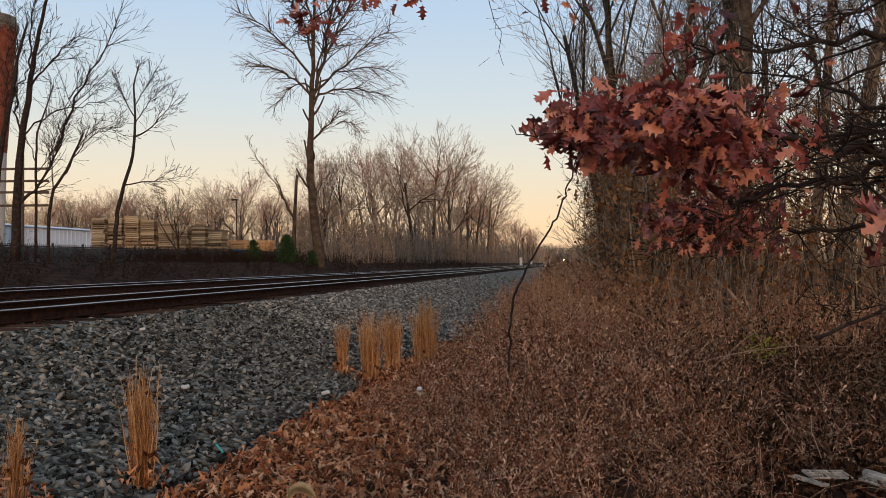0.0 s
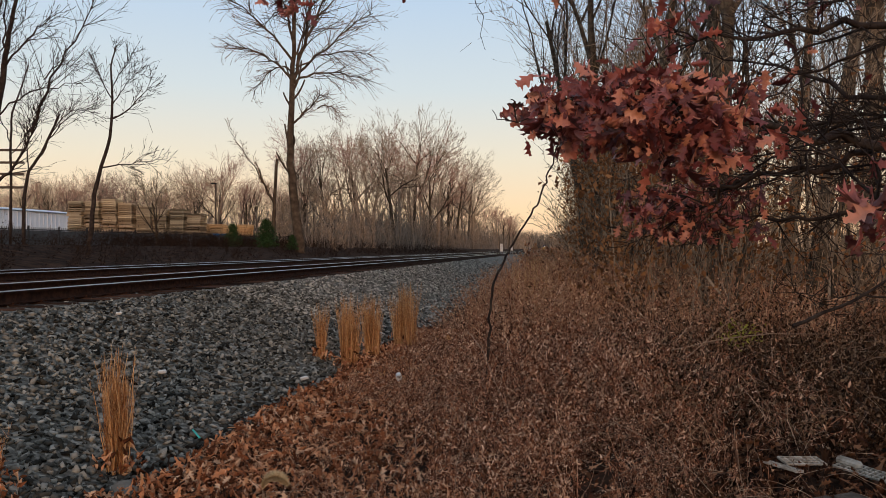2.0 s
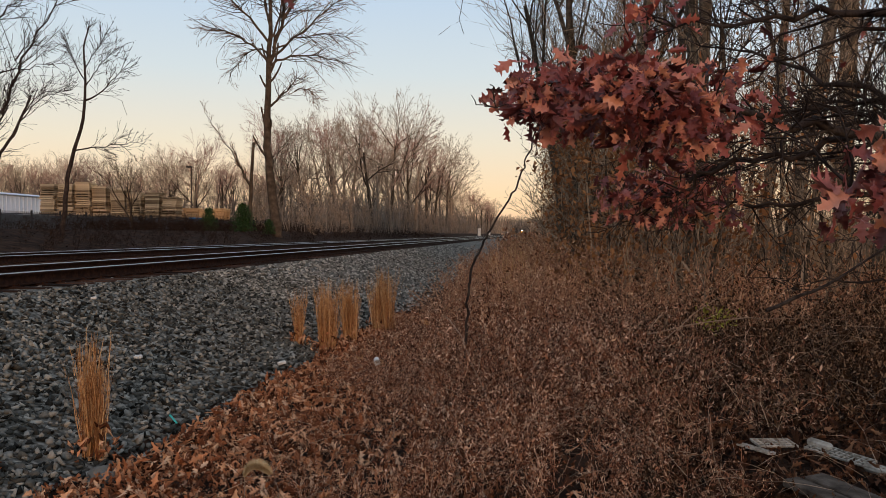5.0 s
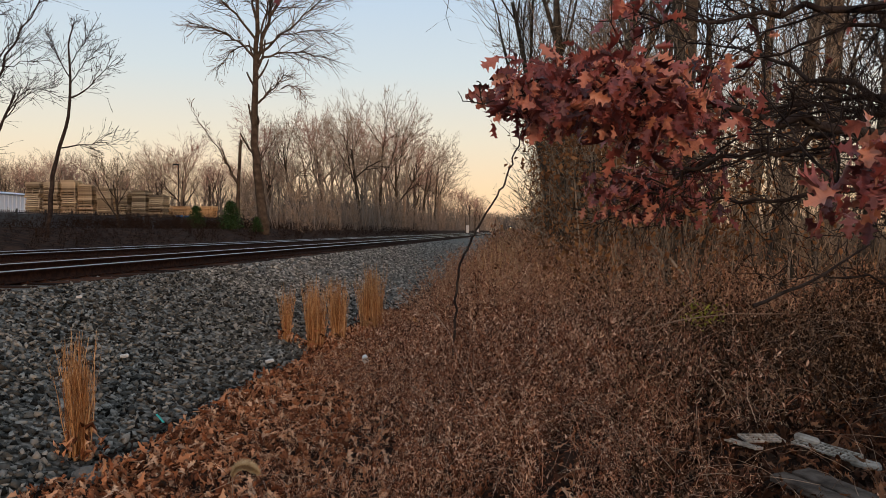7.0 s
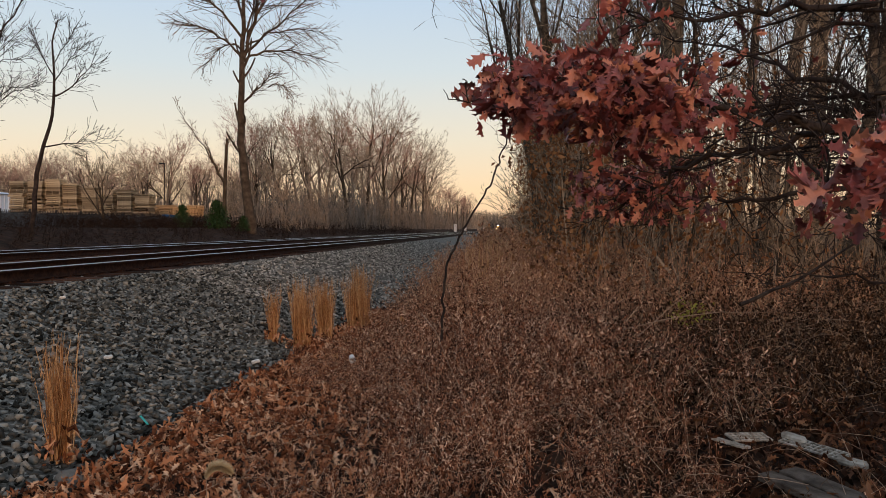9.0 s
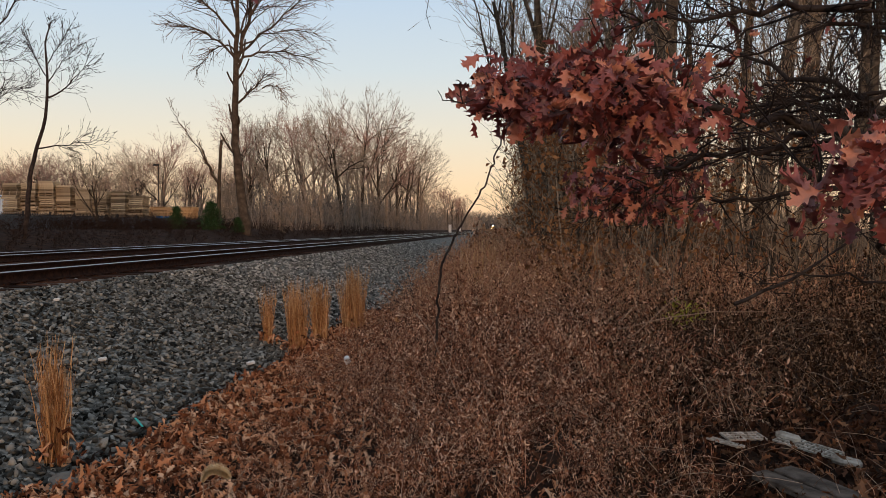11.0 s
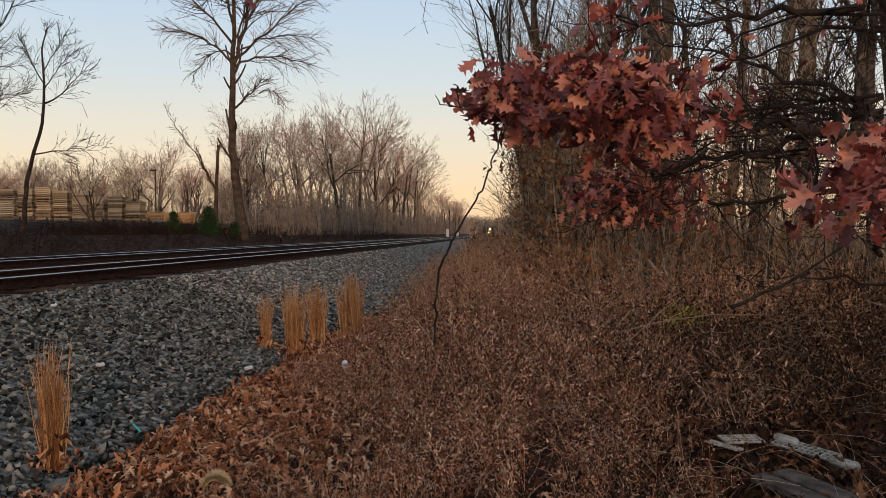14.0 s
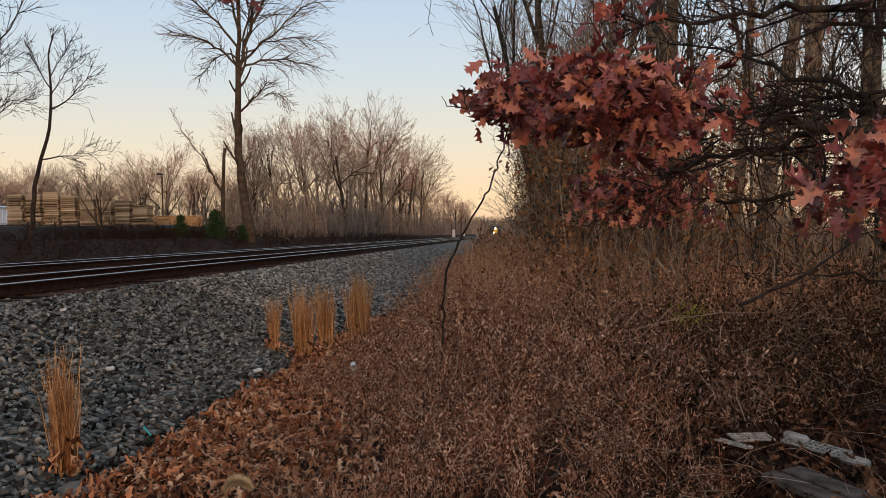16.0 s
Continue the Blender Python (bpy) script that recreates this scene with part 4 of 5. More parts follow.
    rail = bm_mesh("rail_top", bm, M_FENCE_D)
    for k in range(-6, 16):
        child("panel", panel, fe, m=pose(2.4 * k, 0, 0.36))
        child("post", post, fe, m=pose(2.4 * k - 1.2, -0.02, 0.4))
        child("top_rail", rail, fe, m=pose(2.4 * k, 0, 1.05))


# ---------------------------------------------------------------- trackside cabinets


def cabinet(x, y, w, h, label):
    c = tagged(new("signal_cabinet"), label, "cabinet", "trackside cabinets")
    c.matrix_basis = pose(x, y, ground_z(x, y) - 0.1)
    bm = bmesh.new()
    box(bm, 0, 0, 0.06, w * 1.1, w * 1.1, 0.14, 0.01)
    part("base", bm, M_CONC, c)
    bm = bmesh.new()
    box(bm, 0, 0, h / 2 + 0.1, w, w, h, 0.03)
    part("body", bm, M_PLASTIC, c)
    bm = bmesh.new()
    box(bm, 0, 0, h + 0.12, w * 1.12, w * 1.12, 0.08, 0.02)
    part("lid", bm, M_PLASTIC, c)


def build_trackside():
    cabinet(-16.1, 228, 0.75, 2.1, "tall white trackside cabinet beyond the tracks")
    cabinet(-16.9, 290, 0.75, 1.5, "small white trackside cabinet beyond the tracks")
    cabinet(-16.6 + bend(520), 520, 0.9, 1.6, "distant white trackside cabinet")
    for x, y, h in ((-17.5, 240, 6.5), (-18.6, 300, 7.5), (-18.5, 330, 7.0)):
        p = tagged(new("line_pole"), "bare grey pole beside the tracks", "pole", "line poles")
        p.matrix_basis = pose(x, y, ground_z(x, y), 0, -2, 0)
        bm = bmesh.new()
        cyl(bm, (0, 0, -0.2), (0, 0, h), 0.16, 0.11, 9)
        part("shaft", bm, M_POLE, p)


# ---------------------------------------------------------------- undergrowth


def weed(rng, h, stems, leaf, leaves, arch=0.35, blade=None):
    """A dry many-stemmed weed with curled leaves."""
    segs, out = [], []
    for s in range(stems):
        q = np.array((rng.normal(0, 0.07), rng.normal(0, 0.07), -0.03))
        d = np.array((rng.normal(0, arch), rng.normal(0, arch), 1.0))
        L = h * rng.uniform(0.5, 1.1)
        n = 4
        for i in range(n):
            d = d + rng.normal(0, 0.22, 3) - (0, 0, 0.1 * i * arch)
            d /= np.linalg.norm(d)
            e = q + d * L / n
            segs.append((*q, *e, 0.0042 - 0.0007 * i, 0.0035 - 0.0007 * i))
            if i:
                b = q + (e - q) * rng.random()
                c = d * 0.6 + rng.normal(0, 0.6, 3)
                f = b + c / np.linalg.norm(c) * L * rng.uniform(0.1, 0.3)
                segs.append((*b, *f, 0.0018, 0.001))
                for _ in range(2):
                    V, F = (blade or weed_leaf)(rng, leaf * rng.uniform(0.6, 1.4))
                    out.append((turned(rng, V, b + (f - b) * rng.random(), 1.2), F))
            for _ in range(leaves):
                V, F = (blade or weed_leaf)(rng, leaf * rng.uniform(0.6, 1.4))
                out.append((turned(rng, V, q + (e - q) * rng.random(), 1.2), F))
            q = e
    out.append(ribbons(segs, stems))
    return merge(out)


def scrub_height(x, y):
    """How tall the scrub stands: low by the stones, waist-high towards the wood and further along."""
    a = min(1.0, max(0.0, (x + 2.3 + 0.05 * min(y, 16)) / 2.2))
    b = 0.5 + 0.75 * min(1.0, max(0.0, (y - 5) / 14.0))
    return (0.16 + 0.84 * a) * b * (1 + 0.28 * noise.noise((x * 0.6, y * 0.5, 8.0)))


def build_undergrowth():
    rng = np.random.default_rng(51)
    kinds = [weed(rng, 0.8, 8, 0.062, 3, 0.5, curl_leaf) for _ in range(8)]
    dark = [weed(rng, 0.8, 9, 0.05, 3, 0.5) for _ in range(6)]
    light = [weed(rng, 0.9, 6, 0.034, 3, 0.25) for _ in range(5)]

    def spot(x0, x1, y0, y1, bias=1.0):
        while True:
            y = y0 + (y1 - y0) * rng.random() ** bias
            x = rng.uniform(x0, x1)
            if x > -2.55 + 0.03 * min(y, 20) + 0.25 * noise.noise((x, y * 0.6, 1.0)) and not (1.25 < x < 2.75 and 4.3 < y < 6.4) and noise.noise((x * 1.4, y * 1.4, 5.0)) < 0.3:
                return x, y, ground_z(x, y) - 0.02, max(0.2, scrub_height(x, y) / 0.8)
    V, F = scatter(kinds, 960, lambda i: spot(-2.3, 2.5 - 1.9 * rng.random(), 3.4, 13.0), rng, (0.7, 1.15), 0.12)
    tagged(new("dry_weeds", np_mesh("dry_weeds", V, F, M_SCRUB)), "tangled brown dead weeds with curled leaves", "undergrowth", kind="stuff")
    # the same dead weeds, coloured darker to stand for the wood's shade
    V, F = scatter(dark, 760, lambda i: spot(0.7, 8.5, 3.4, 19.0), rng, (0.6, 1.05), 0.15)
    tagged(new("brambles", np_mesh("brambles", V, F, M_WEED_SHADED)), "tangled dead weeds at the foot of the wood, coloured as in shade", "undergrowth", kind="stuff")
    V, F = scatter(light, 1250, lambda i: spot(-2.2, 2.6 + 6.4 * rng.random() ** 2, 12, 46, 1.3), rng, (0.75, 1.25), 0.12)
    tagged(new("rusty_weeds", np_mesh("rusty_weeds", V, F, M_SCRUB_RED)), "rust-brown dead weeds along the foot of the wood", "undergrowth", kind="stuff")

    def along(i):
        y = 44 + 260 * rng.random() ** 1.6
        x = -2.0 + 6 * rng.random() + bend(y)
        return x, y, ground_z(x, y), 1.5 + 0.6 * rng.random()

    def across(i):
        y = 14 + 130 * rng.random() ** 1.5
        x = -15.4 - 8 * rng.random()
        return x, y, ground_z(x, y) - 0.05, 0.75 + 0.6 * rng.random()
    far = [weed(rng, 0.9, 4, 0.1, 1, 0.3) for _ in range(4)]
    V, F = scatter(far, 900, along, rng, (0.8, 1.3), 0.12)
    tagged(new("distant_weeds", np_mesh("distant_weeds", V, F, M_SCRUB_RED)), "rust-brown weeds along the line further off", "undergrowth", kind="stuff")
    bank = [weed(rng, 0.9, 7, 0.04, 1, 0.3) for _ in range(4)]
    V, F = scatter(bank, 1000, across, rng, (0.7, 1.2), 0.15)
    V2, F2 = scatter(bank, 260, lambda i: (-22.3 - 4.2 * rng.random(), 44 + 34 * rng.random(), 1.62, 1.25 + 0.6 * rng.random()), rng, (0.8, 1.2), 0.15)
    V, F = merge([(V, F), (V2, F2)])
    tagged(new("bank_weeds", np_mesh("bank_weeds", V, F, M_BANK_SHADED)), "brown dead weeds on the bank beyond the tracks", "undergrowth", kind="stuff")


def oak_leaf(rng, curl=0.3):
    """A pointed-lobed oak leaf of length 1 along x, with a stalk: outline fan about the midrib, bent and curled."""
    half = [(0.0, 0.01), (0.14, 0.015), (0.19, 0.09), (0.25, 0.25), (0.31, 0.14), (0.4, 0.145), (0.5, 0.34), (0.55, 0.41), (0.58, 0.18), (0.67, 0.16), (0.77, 0.35), (0.81, 0.15), (0.89, 0.11), (0.94, 0.16), (1.0, 0.0)]
    rows = []
    for x, y in half:
        k = rng.uniform(0.85, 1.15)
        rows.append((x, 0.82 * y * k, -0.82 * y * rng.uniform(0.85, 1.15)))
    V, F = [], []
    bend_ = rng.uniform(-0.9, 1.4) * curl
    fold = rng.uniform(-0.6, 1.6) * curl
    wave = rng.uniform(0, 6.28)
    for x, a, b in rows:
        z = -bend_ * x * x
        V += [(x, 0, z), (x, a, z + fold * abs(a) * 1.3 + 0.06 * math.sin(9 * x + wave)), (x, b, z + fold * abs(b) * 1.3 + 0.06 * math.sin(8 * x + wave + 1))]
    for i in range(len(rows) - 1):
        p, q = 3 * i, 3 * i + 3
        F += [(p, q, q + 1), (p, q + 1, p + 1), (p, p + 2, q + 2), (p, q + 2, q)]
    return np.array(V), np.array(F)


def simple_leaf(rng):
    """A fallen, crumpled oak leaf with fewer corners."""
    xs = [0, 0.28, 0.45, 0.62, 1.0]
    ws = [0.02, 0.2, 0.15, 0.22, 0.02]
    b, f = rng.uniform(-1.2, 1.6), rng.uniform(0.2, 2.2)
    V, F = [], []
    for x, w in zip(xs, ws):
        z = b * x * (1 - x) + 0.1 * rng.random()
        V += [(x - 0.5, 0, z), (x - 0.5, w * rng.uniform(0.8, 1.2), z + f * w), (x - 0.5, -w * rng.uniform(0.8, 1.2), z + f * w * rng.uniform(0.3, 1.2))]
    for i in range(4):
        p, q = 3 * i, 3 * i + 3
        F += [(p, q, q + 1), (p, q + 1, p + 1), (p, p + 2, q + 2), (p, q + 2, q)]
    return np.array(V), np.array(F)


def build_litter():
    rng = np.random.default_rng(61)
    kinds = [simple_leaf(rng) for _ in range(8)]
    lobed = [(V - (0.5, 0, 0), F) for V, F in (oak_leaf(rng, rng.uniform(1.2, 2.6)) for _ in range(10))]

    def edge(i):
        y = 3.4 + 12 * rng.random() ** 1.2
        x = -2.75 + abs(rng.normal(0, 1.25)) + 0.25 * noise.noise((1.0, y * 0.8, 2.0))
        return x, y, ground_z(x, y) + rng.uniform(0.01, 0.1), 1.0

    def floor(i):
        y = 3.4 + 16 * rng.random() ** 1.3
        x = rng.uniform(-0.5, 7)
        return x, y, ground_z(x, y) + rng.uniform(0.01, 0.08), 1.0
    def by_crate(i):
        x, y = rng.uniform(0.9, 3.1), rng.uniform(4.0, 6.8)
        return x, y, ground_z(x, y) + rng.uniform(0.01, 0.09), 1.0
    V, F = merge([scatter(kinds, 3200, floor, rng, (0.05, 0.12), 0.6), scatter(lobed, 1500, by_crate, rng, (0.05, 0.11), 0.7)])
    tagged(new("damp_litter", np_mesh("damp_litter", V, F, M_LITTER_SHADED)), "fallen leaves at the foot of the wood, coloured as in shade", "leaf litter", kind="stuff")
    V, F = merge([scatter(kinds, 4600, edge, rng, (0.04, 0.085), 0.9), scatter(lobed, 6200, edge, rng, (0.045, 0.092), 0.9)])
    tagged(new("leaf_litter", np_mesh("leaf_litter", V, F, M_LITTER)), "fallen russet oak leaves beside the stones", "leaf litter", kind="stuff")


def build_strands():
    """Pale arching dead stems over the weeds."""
    rng = np.random.default_rng(71)
    segs = []
    for i in range(620):
        y = 3.8 + 11 * rng.random() ** 1.2
        x = rng.uniform(-1.6, 5)
        q = np.array((x, y, ground_z(x, y) + scrub_height(x, y) * rng.uniform(0.1, 0.6)))
        a = rng.uniform(0, 6.283)
        d = np.array((math.cos(a), math.sin(a), rng.uniform(0.3, 1.8)))
        L = rng.uniform(0.35, 0.95)
        n = 7
        for k in range(n):
            d = d / np.linalg.norm(d) + rng.normal(0, 0.12, 3) - (0, 0, 0.16)
            d /= np.linalg.norm(d)
            e = q + d * L / n
            segs.append((*q, *e, 0.0017, 0.0013))
            q = e
    V, F = tubes(segs, 4)
    tagged(new("dead_stems", np_mesh("dead_stems", V, F, M_STRAND)), "thin pale dead stems arching over the weeds", "undergrowth", kind="stuff")


def sedge_clump(x, y, h, r, blades, seed, label):
    rng = np.random.default_rng(seed)
    g = tagged(new("grass_clump"), label, "grass", "broomsedge clumps")
    g.matrix_basis = pose(x, y, ground_z(x, y) - 0.01)
    out = []
    bundles = [(r * 0.6 * rng.uniform(-1, 1), r * 0.6 * rng.uniform(-1, 1), rng.uniform(0.72, 1.05)) for _ in range(7)]
    for i in range(int(blades * 1.5)):
        a, k = rng.uniform(0, 6.283), rng.random() ** 0.7
        bx, by, bh = bundles[i % len(bundles)]
        q = np.array((bx + r * 0.3 * k * math.cos(a), by + r * 0.3 * k * math.sin(a), 0.0))
        d = np.array((rng.normal(0, 0.032), rng.normal(0, 0.032), 1.0))
        L = h * bh * rng.uniform(0.55, 1.0)
        side = np.array((math.cos(a + 1.57 + rng.normal(0, 0.8)), math.sin(a + 1.57 + rng.normal(0, 0.8)), 0)) * rng.uniform(0.0016, 0.0034)
        V, F = [q - side, q + side], []
        for s in range(4):
            d = d + rng.normal(0, 0.055, 3)
            q = q + d / np.linalg.norm(d) * L / 4
            w = 1.2 - 0.28 * s
            V += [q - side * w, q + side * w]
            F.append((2 * s, 2 * s + 1, 2 * s + 3, 2 * s + 2))
        out.append((np.array(V), np.array(F)))
        for _ in range(7):                                  # wispy side leaves
            t = rng.uniform(0.25, 0.9)
            b = V[0] + (q - V[0]) * t
            c = np.array((rng.normal(0, 0.25), rng.normal(0, 0.25), 1.0))
            e = b + c / np.linalg.norm(c) * rng.uniform(0.06, 0.16)
            out.append((np.array([b - side * 0.6, b + side * 0.6, e]), np.array([(0, 1, 2)])))
    V, F = merge(out)
    child("tuft", np_mesh("tuft", V, F, M_SEDGE), g)
    out = []
    for i in range(90):
        a, k = rng.uniform(0, 6.283), rng.uniform(0.5, 1.6)
        V, F = small_leaf(rng, rng.uniform(0.03, 0.085), 1.6)
        out.append((turned(rng, V, (r * k * math.cos(a), r * k * math.sin(a), rng.uniform(0.01, 0.22 / k)), 0.8), F))
    V, F = merge(out)
    child("basal_leaves", np_mesh("basal_leaves", V, F, M_LITTER), g, "curled brown leaves at the base")


def build_sedges():
    lab = "upright golden-brown broomsedge clump at the edge of the stones"
    sedge_clump(-3.02, 5.22, 0.98, 0.11, 120, 1, "slim golden-brown broomsedge clump among the stones")
    sedge_clump(-2.78, 10.7, 1.08, 0.17, 260, 2, lab)
    sedge_clump(-2.66, 11.5, 1.06, 0.14, 200, 3, lab)
    sedge_clump(-2.42, 12.7, 1.1, 0.24, 300, 4, lab)
    sedge_clump(-3.2, 10.7, 0.9, 0.075, 70, 5, "slim golden-brown broomsedge clump among the stones")
    sedge_clump(-3.34, 4.32, 0.6, 0.12, 60, 6, "slim golden-brown broomsedge clump among the stones")
    rng = np.random.default_rng(77)
    out = []
    for i in range(900):                                    # tan grass at the foot of the wood
        y = 17 + 22 * rng.random()
        x = rng.normal(-0.55, 0.35) if i < 450 else rng.uniform(3.5, 16)
        a = rng.uniform(0, 6.283)
        s = np.array((math.cos(a), math.sin(a), 0)) * 0.012
        b = np.array((x, y, ground_z(x, y)))
        e = b + (rng.normal(0, 0.15), rng.normal(0, 0.15), rng.uniform(0.95, 1.6))
        out.append((np.array([b - s, b + s, e]), np.array([(0, 1, 2)])))
    V, F = merge(out)
    tagged(new("tan_grass", np_mesh("tan_grass", V, F, M_TANGRASS)), "tall tan dry grass at the foot of the wood", "grass", kind="stuff")


# ---------------------------------------------------------------- the oak with red leaves
BOUGHS = [
    # start, through, end, radius
    ((1.95, 4.35, 2.05), (1.25, 4.0, 2.18), (0.35, 3.4, 2.2), 0.035),
    ((0.75, 3.7, 2.2), (0.25, 3.25, 2.24), (-0.1, 2.97, 2.14), 0.01),
    ((1.55, 4.2, 2.1), (1.0, 4.2, 2.0), (0.62, 4.4, 1.85), 0.018),
    ((1.0, 4.1, 2.0), (0.7, 4.3, 1.8), (0.5, 4.5, 1.7), 0.012),
    ((1.9, 4.4, 2.8), (1.2, 4.2, 2.7), (0.55, 3.9, 2.62), 0.022),
    ((2.0, 4.4, 3.8), (0.2, 5.0, 4.1), (-1.9, 5.6, 3.6), 0.02),
    ((-1.0, 5.3, 3.85), (-1.6, 5.5, 3.6), (-2.0, 5.6, 3.32), 0.012),
    ((1.95, 4.3, 1.5), (1.3, 2.8, 1.9), (0.75, 1.75, 1.76), 0.016),
    ((2.0, 4.45, 1.9), (1.4, 4.4, 1.75), (0.9, 4.7, 1.78), 0.02),
    ((1.9, 4.4, 2.3), (1.5, 4.9, 2.6), (1.0, 5.4, 2.9), 0.018),
    ((2.05, 4.4, 2.5), (2.3, 4.0, 2.9), (2.6, 3.8, 3.4), 0.03),
    ((2.2, 4.5, 1.3), (1.7, 4.6, 1.4), (1.3, 4.9, 1.35), 0.009),
    ((2.1, 4.4, 1.75), (1.75, 3.95, 1.7), (1.45, 3.8, 1.6), 0.01),
]
# leaf sprays: centre, spread, count, leaf length
SPRAYS = [
    ((0.02, 3.04, 2.14), (0.08, 0.1, 0.06), 56, 0.09),
    ((0.1, 3.15, 2.18), (0.12, 0.16, 0.075), 150, 0.09),
    ((0.3, 3.3, 2.2), (0.14, 0.16, 0.085), 210, 0.09),
    ((0.5, 3.45, 2.2), (0.15, 0.18, 0.095), 225, 0.09),
    ((0.6, 3.65, 2.13), (0.12, 0.18, 0.1), 150, 0.096),
    ((0.88, 3.9, 2.26), (0.13, 0.2, 0.1), 70, 0.092),
    ((0.6, 4.5, 1.83), (0.15, 0.2, 0.08), 210, 0.074),
    ((0.88, 4.6, 1.87), (0.17, 0.2, 0.11), 150, 0.076),
    ((0.62, 3.9, 2.68), (0.12, 0.2, 0.06), 24, 0.11),
    ((0.79, 1.72, 1.73), (0.08, 0.1, 0.05), 135, 0.064),
    ((0.74, 1.72, 1.83), (0.05, 0.07, 0.025), 14, 0.07),
    ((-1.95, 5.6, 3.36), (0.1, 0.1, 0.07), 16, 0.11),
    ((-1.55, 5.5, 3.55), (0.3, 0.15, 0.06), 28, 0.11),
    ((1.45, 4.6, 2.9), (0.3, 0.3, 0.15), 24, 0.085),
    ((0.05, 4.9, 3.27), (0.3, 0.2, 0.04), 18, 0.1),
]


def build_oak():
    rng = np.random.default_rng(81)
    oak = tagged(new("oak_tree"), "young oak with red-brown autumn leaves and dark boughs", "tree")
    segs = []
    q = np.array((2.5, 4.5, ground_z(2.5, 4.5) - 0.1))
    d = np.array((-0.21, 0.0, 1.0))
    for i in range(12):
        d = d + rng.normal(0, 0.05, 3)
        d /= np.linalg.norm(d)
        e = q + d * 0.42
        segs.append((*q, *e, 0.085 - 0.005 * i, 0.08 - 0.005 * i))
        q = e
    child("trunk", np_mesh("trunk", *polytube([w[:3] for w in segs] + [segs[-1][3:6]], 0.09, 0.025, 12), M_BARK_DARK, True), oak)
    more, ends = [], []
    for k in range(28):                                     # thin boughs criss-crossing round the trunk
        z = 1.75 + 1.6 * rng.random()
        a = rng.uniform(1.9, 4.6) if k % 3 else rng.uniform(-0.6, 1.9)
        L = rng.uniform(0.8, 1.9)
        st = (2.02, 4.43, z)
        en = (2.02 + L * math.cos(a), 4.43 + 0.6 * L * math.sin(a) + 0.5, z + rng.uniform(-0.5, 0.5))
        more.append((st, (0.5 * (st[0] + en[0]), 0.5 * (st[1] + en[1]), max(st[2], en[2]) + 0.1), en, rng.uniform(0.008, 0.016)))
    for a, b, c, r in BOUGHS + more:
        a, b, c = np.array(a), np.array(b), np.array(c)
        pts = []
        for k in range(13):
            t = k / 12
            p = a * (1 - t) ** 2 + b * 2 * t * (1 - t) + c * t * t
            pts.append(p + rng.normal(0, 0.018, 3) * (0 < k))
        segs, fine = [], []
        for k in range(12):
            segs.append((*pts[k], *pts[k + 1], r * (1 - 0.07 * k), r * (1 - 0.07 * (k + 1))))
            for _ in range(2):
                dd = pts[k + 1] - pts[k]
                dd = dd / np.linalg.norm(dd) * 0.5 + rng.normal(0, 0.55, 3)
                tw = []
                grow(rng, tw, pts[k + 1], dd / np.linalg.norm(dd), rng.uniform(0.05, 0.11) if r <= 0.012 and a[1] < 4 else rng.uniform(0.12, min(0.4, 0.08 + 14 * r)), r * 0.26, 2, 3, 0.2, 0.02, 0.8, 3, 0.0018)
                fine += [w[1:] for w in tw]
        V, F = merge([polytube(pts, r, r * 0.2, 8), tubes(fine, 4)])
        ends.append((c, child("bough", np_mesh("bough", V, F, M_BARK_DARK, True), oak)))
    shapes = [oak_leaf(rng, rng.uniform(0.4, 1.05)) for _ in range(9)]
    meshes = [np_mesh("leaf", V, F, M_OAK, True) for V, F in shapes]
    single, rest = 0, []
    for (cx, cy, cz), (sx, sy, sz), n, size in SPRAYS:
        for i in range(n):
            p = np.array((cx, cy, cz)) + np.clip(rng.normal(0, 1, 3), -1.6, 1.6) * (sx, sy, sz)
            # leaves hang, tip down and outward
            if rng.random() < 0.3:
                e = (Euler((0, 0, rng.normal(0, 0.55))).to_matrix() @ Euler((1.57 + rng.normal(0, 0.45), 0, 0)).to_matrix() @ Euler((0, 0, rng.uniform(-3.1, 0.1))).to_matrix()).to_euler()
            else:
                e = Euler((rng.normal(0, 0.9), rng.uniform(0.0, 1.5), rng.uniform(0, 6.283)))
            s = size * rng.uniform(0.7, 1.2)
            if single < 300 and i < n * 0.4:
                child("leaf", meshes[rng.integers(9)], min(ends, key=lambda w: float(np.linalg.norm(w[0] - p)))[1], m=Matrix.LocRotScale(Vector(p), e, (s, s, s)))
                single += 1
            else:
                V, F = shapes[rng.integers(9)]
                rest.append(((V * s) @ np.array(e.to_matrix()).T + p, F))
    V, F = merge(rest)
    child("leaves", np_mesh("leaves", V, F, M_OAK_J, True), oak)["kind"] = "stuff"


# ---------------------------------------------------------------- small things


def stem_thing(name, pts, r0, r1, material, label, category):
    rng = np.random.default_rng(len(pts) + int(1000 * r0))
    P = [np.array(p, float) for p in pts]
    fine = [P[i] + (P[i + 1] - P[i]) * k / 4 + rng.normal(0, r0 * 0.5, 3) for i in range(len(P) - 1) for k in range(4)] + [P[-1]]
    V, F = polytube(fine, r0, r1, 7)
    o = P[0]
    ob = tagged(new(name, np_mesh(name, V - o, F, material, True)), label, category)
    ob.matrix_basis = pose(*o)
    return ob


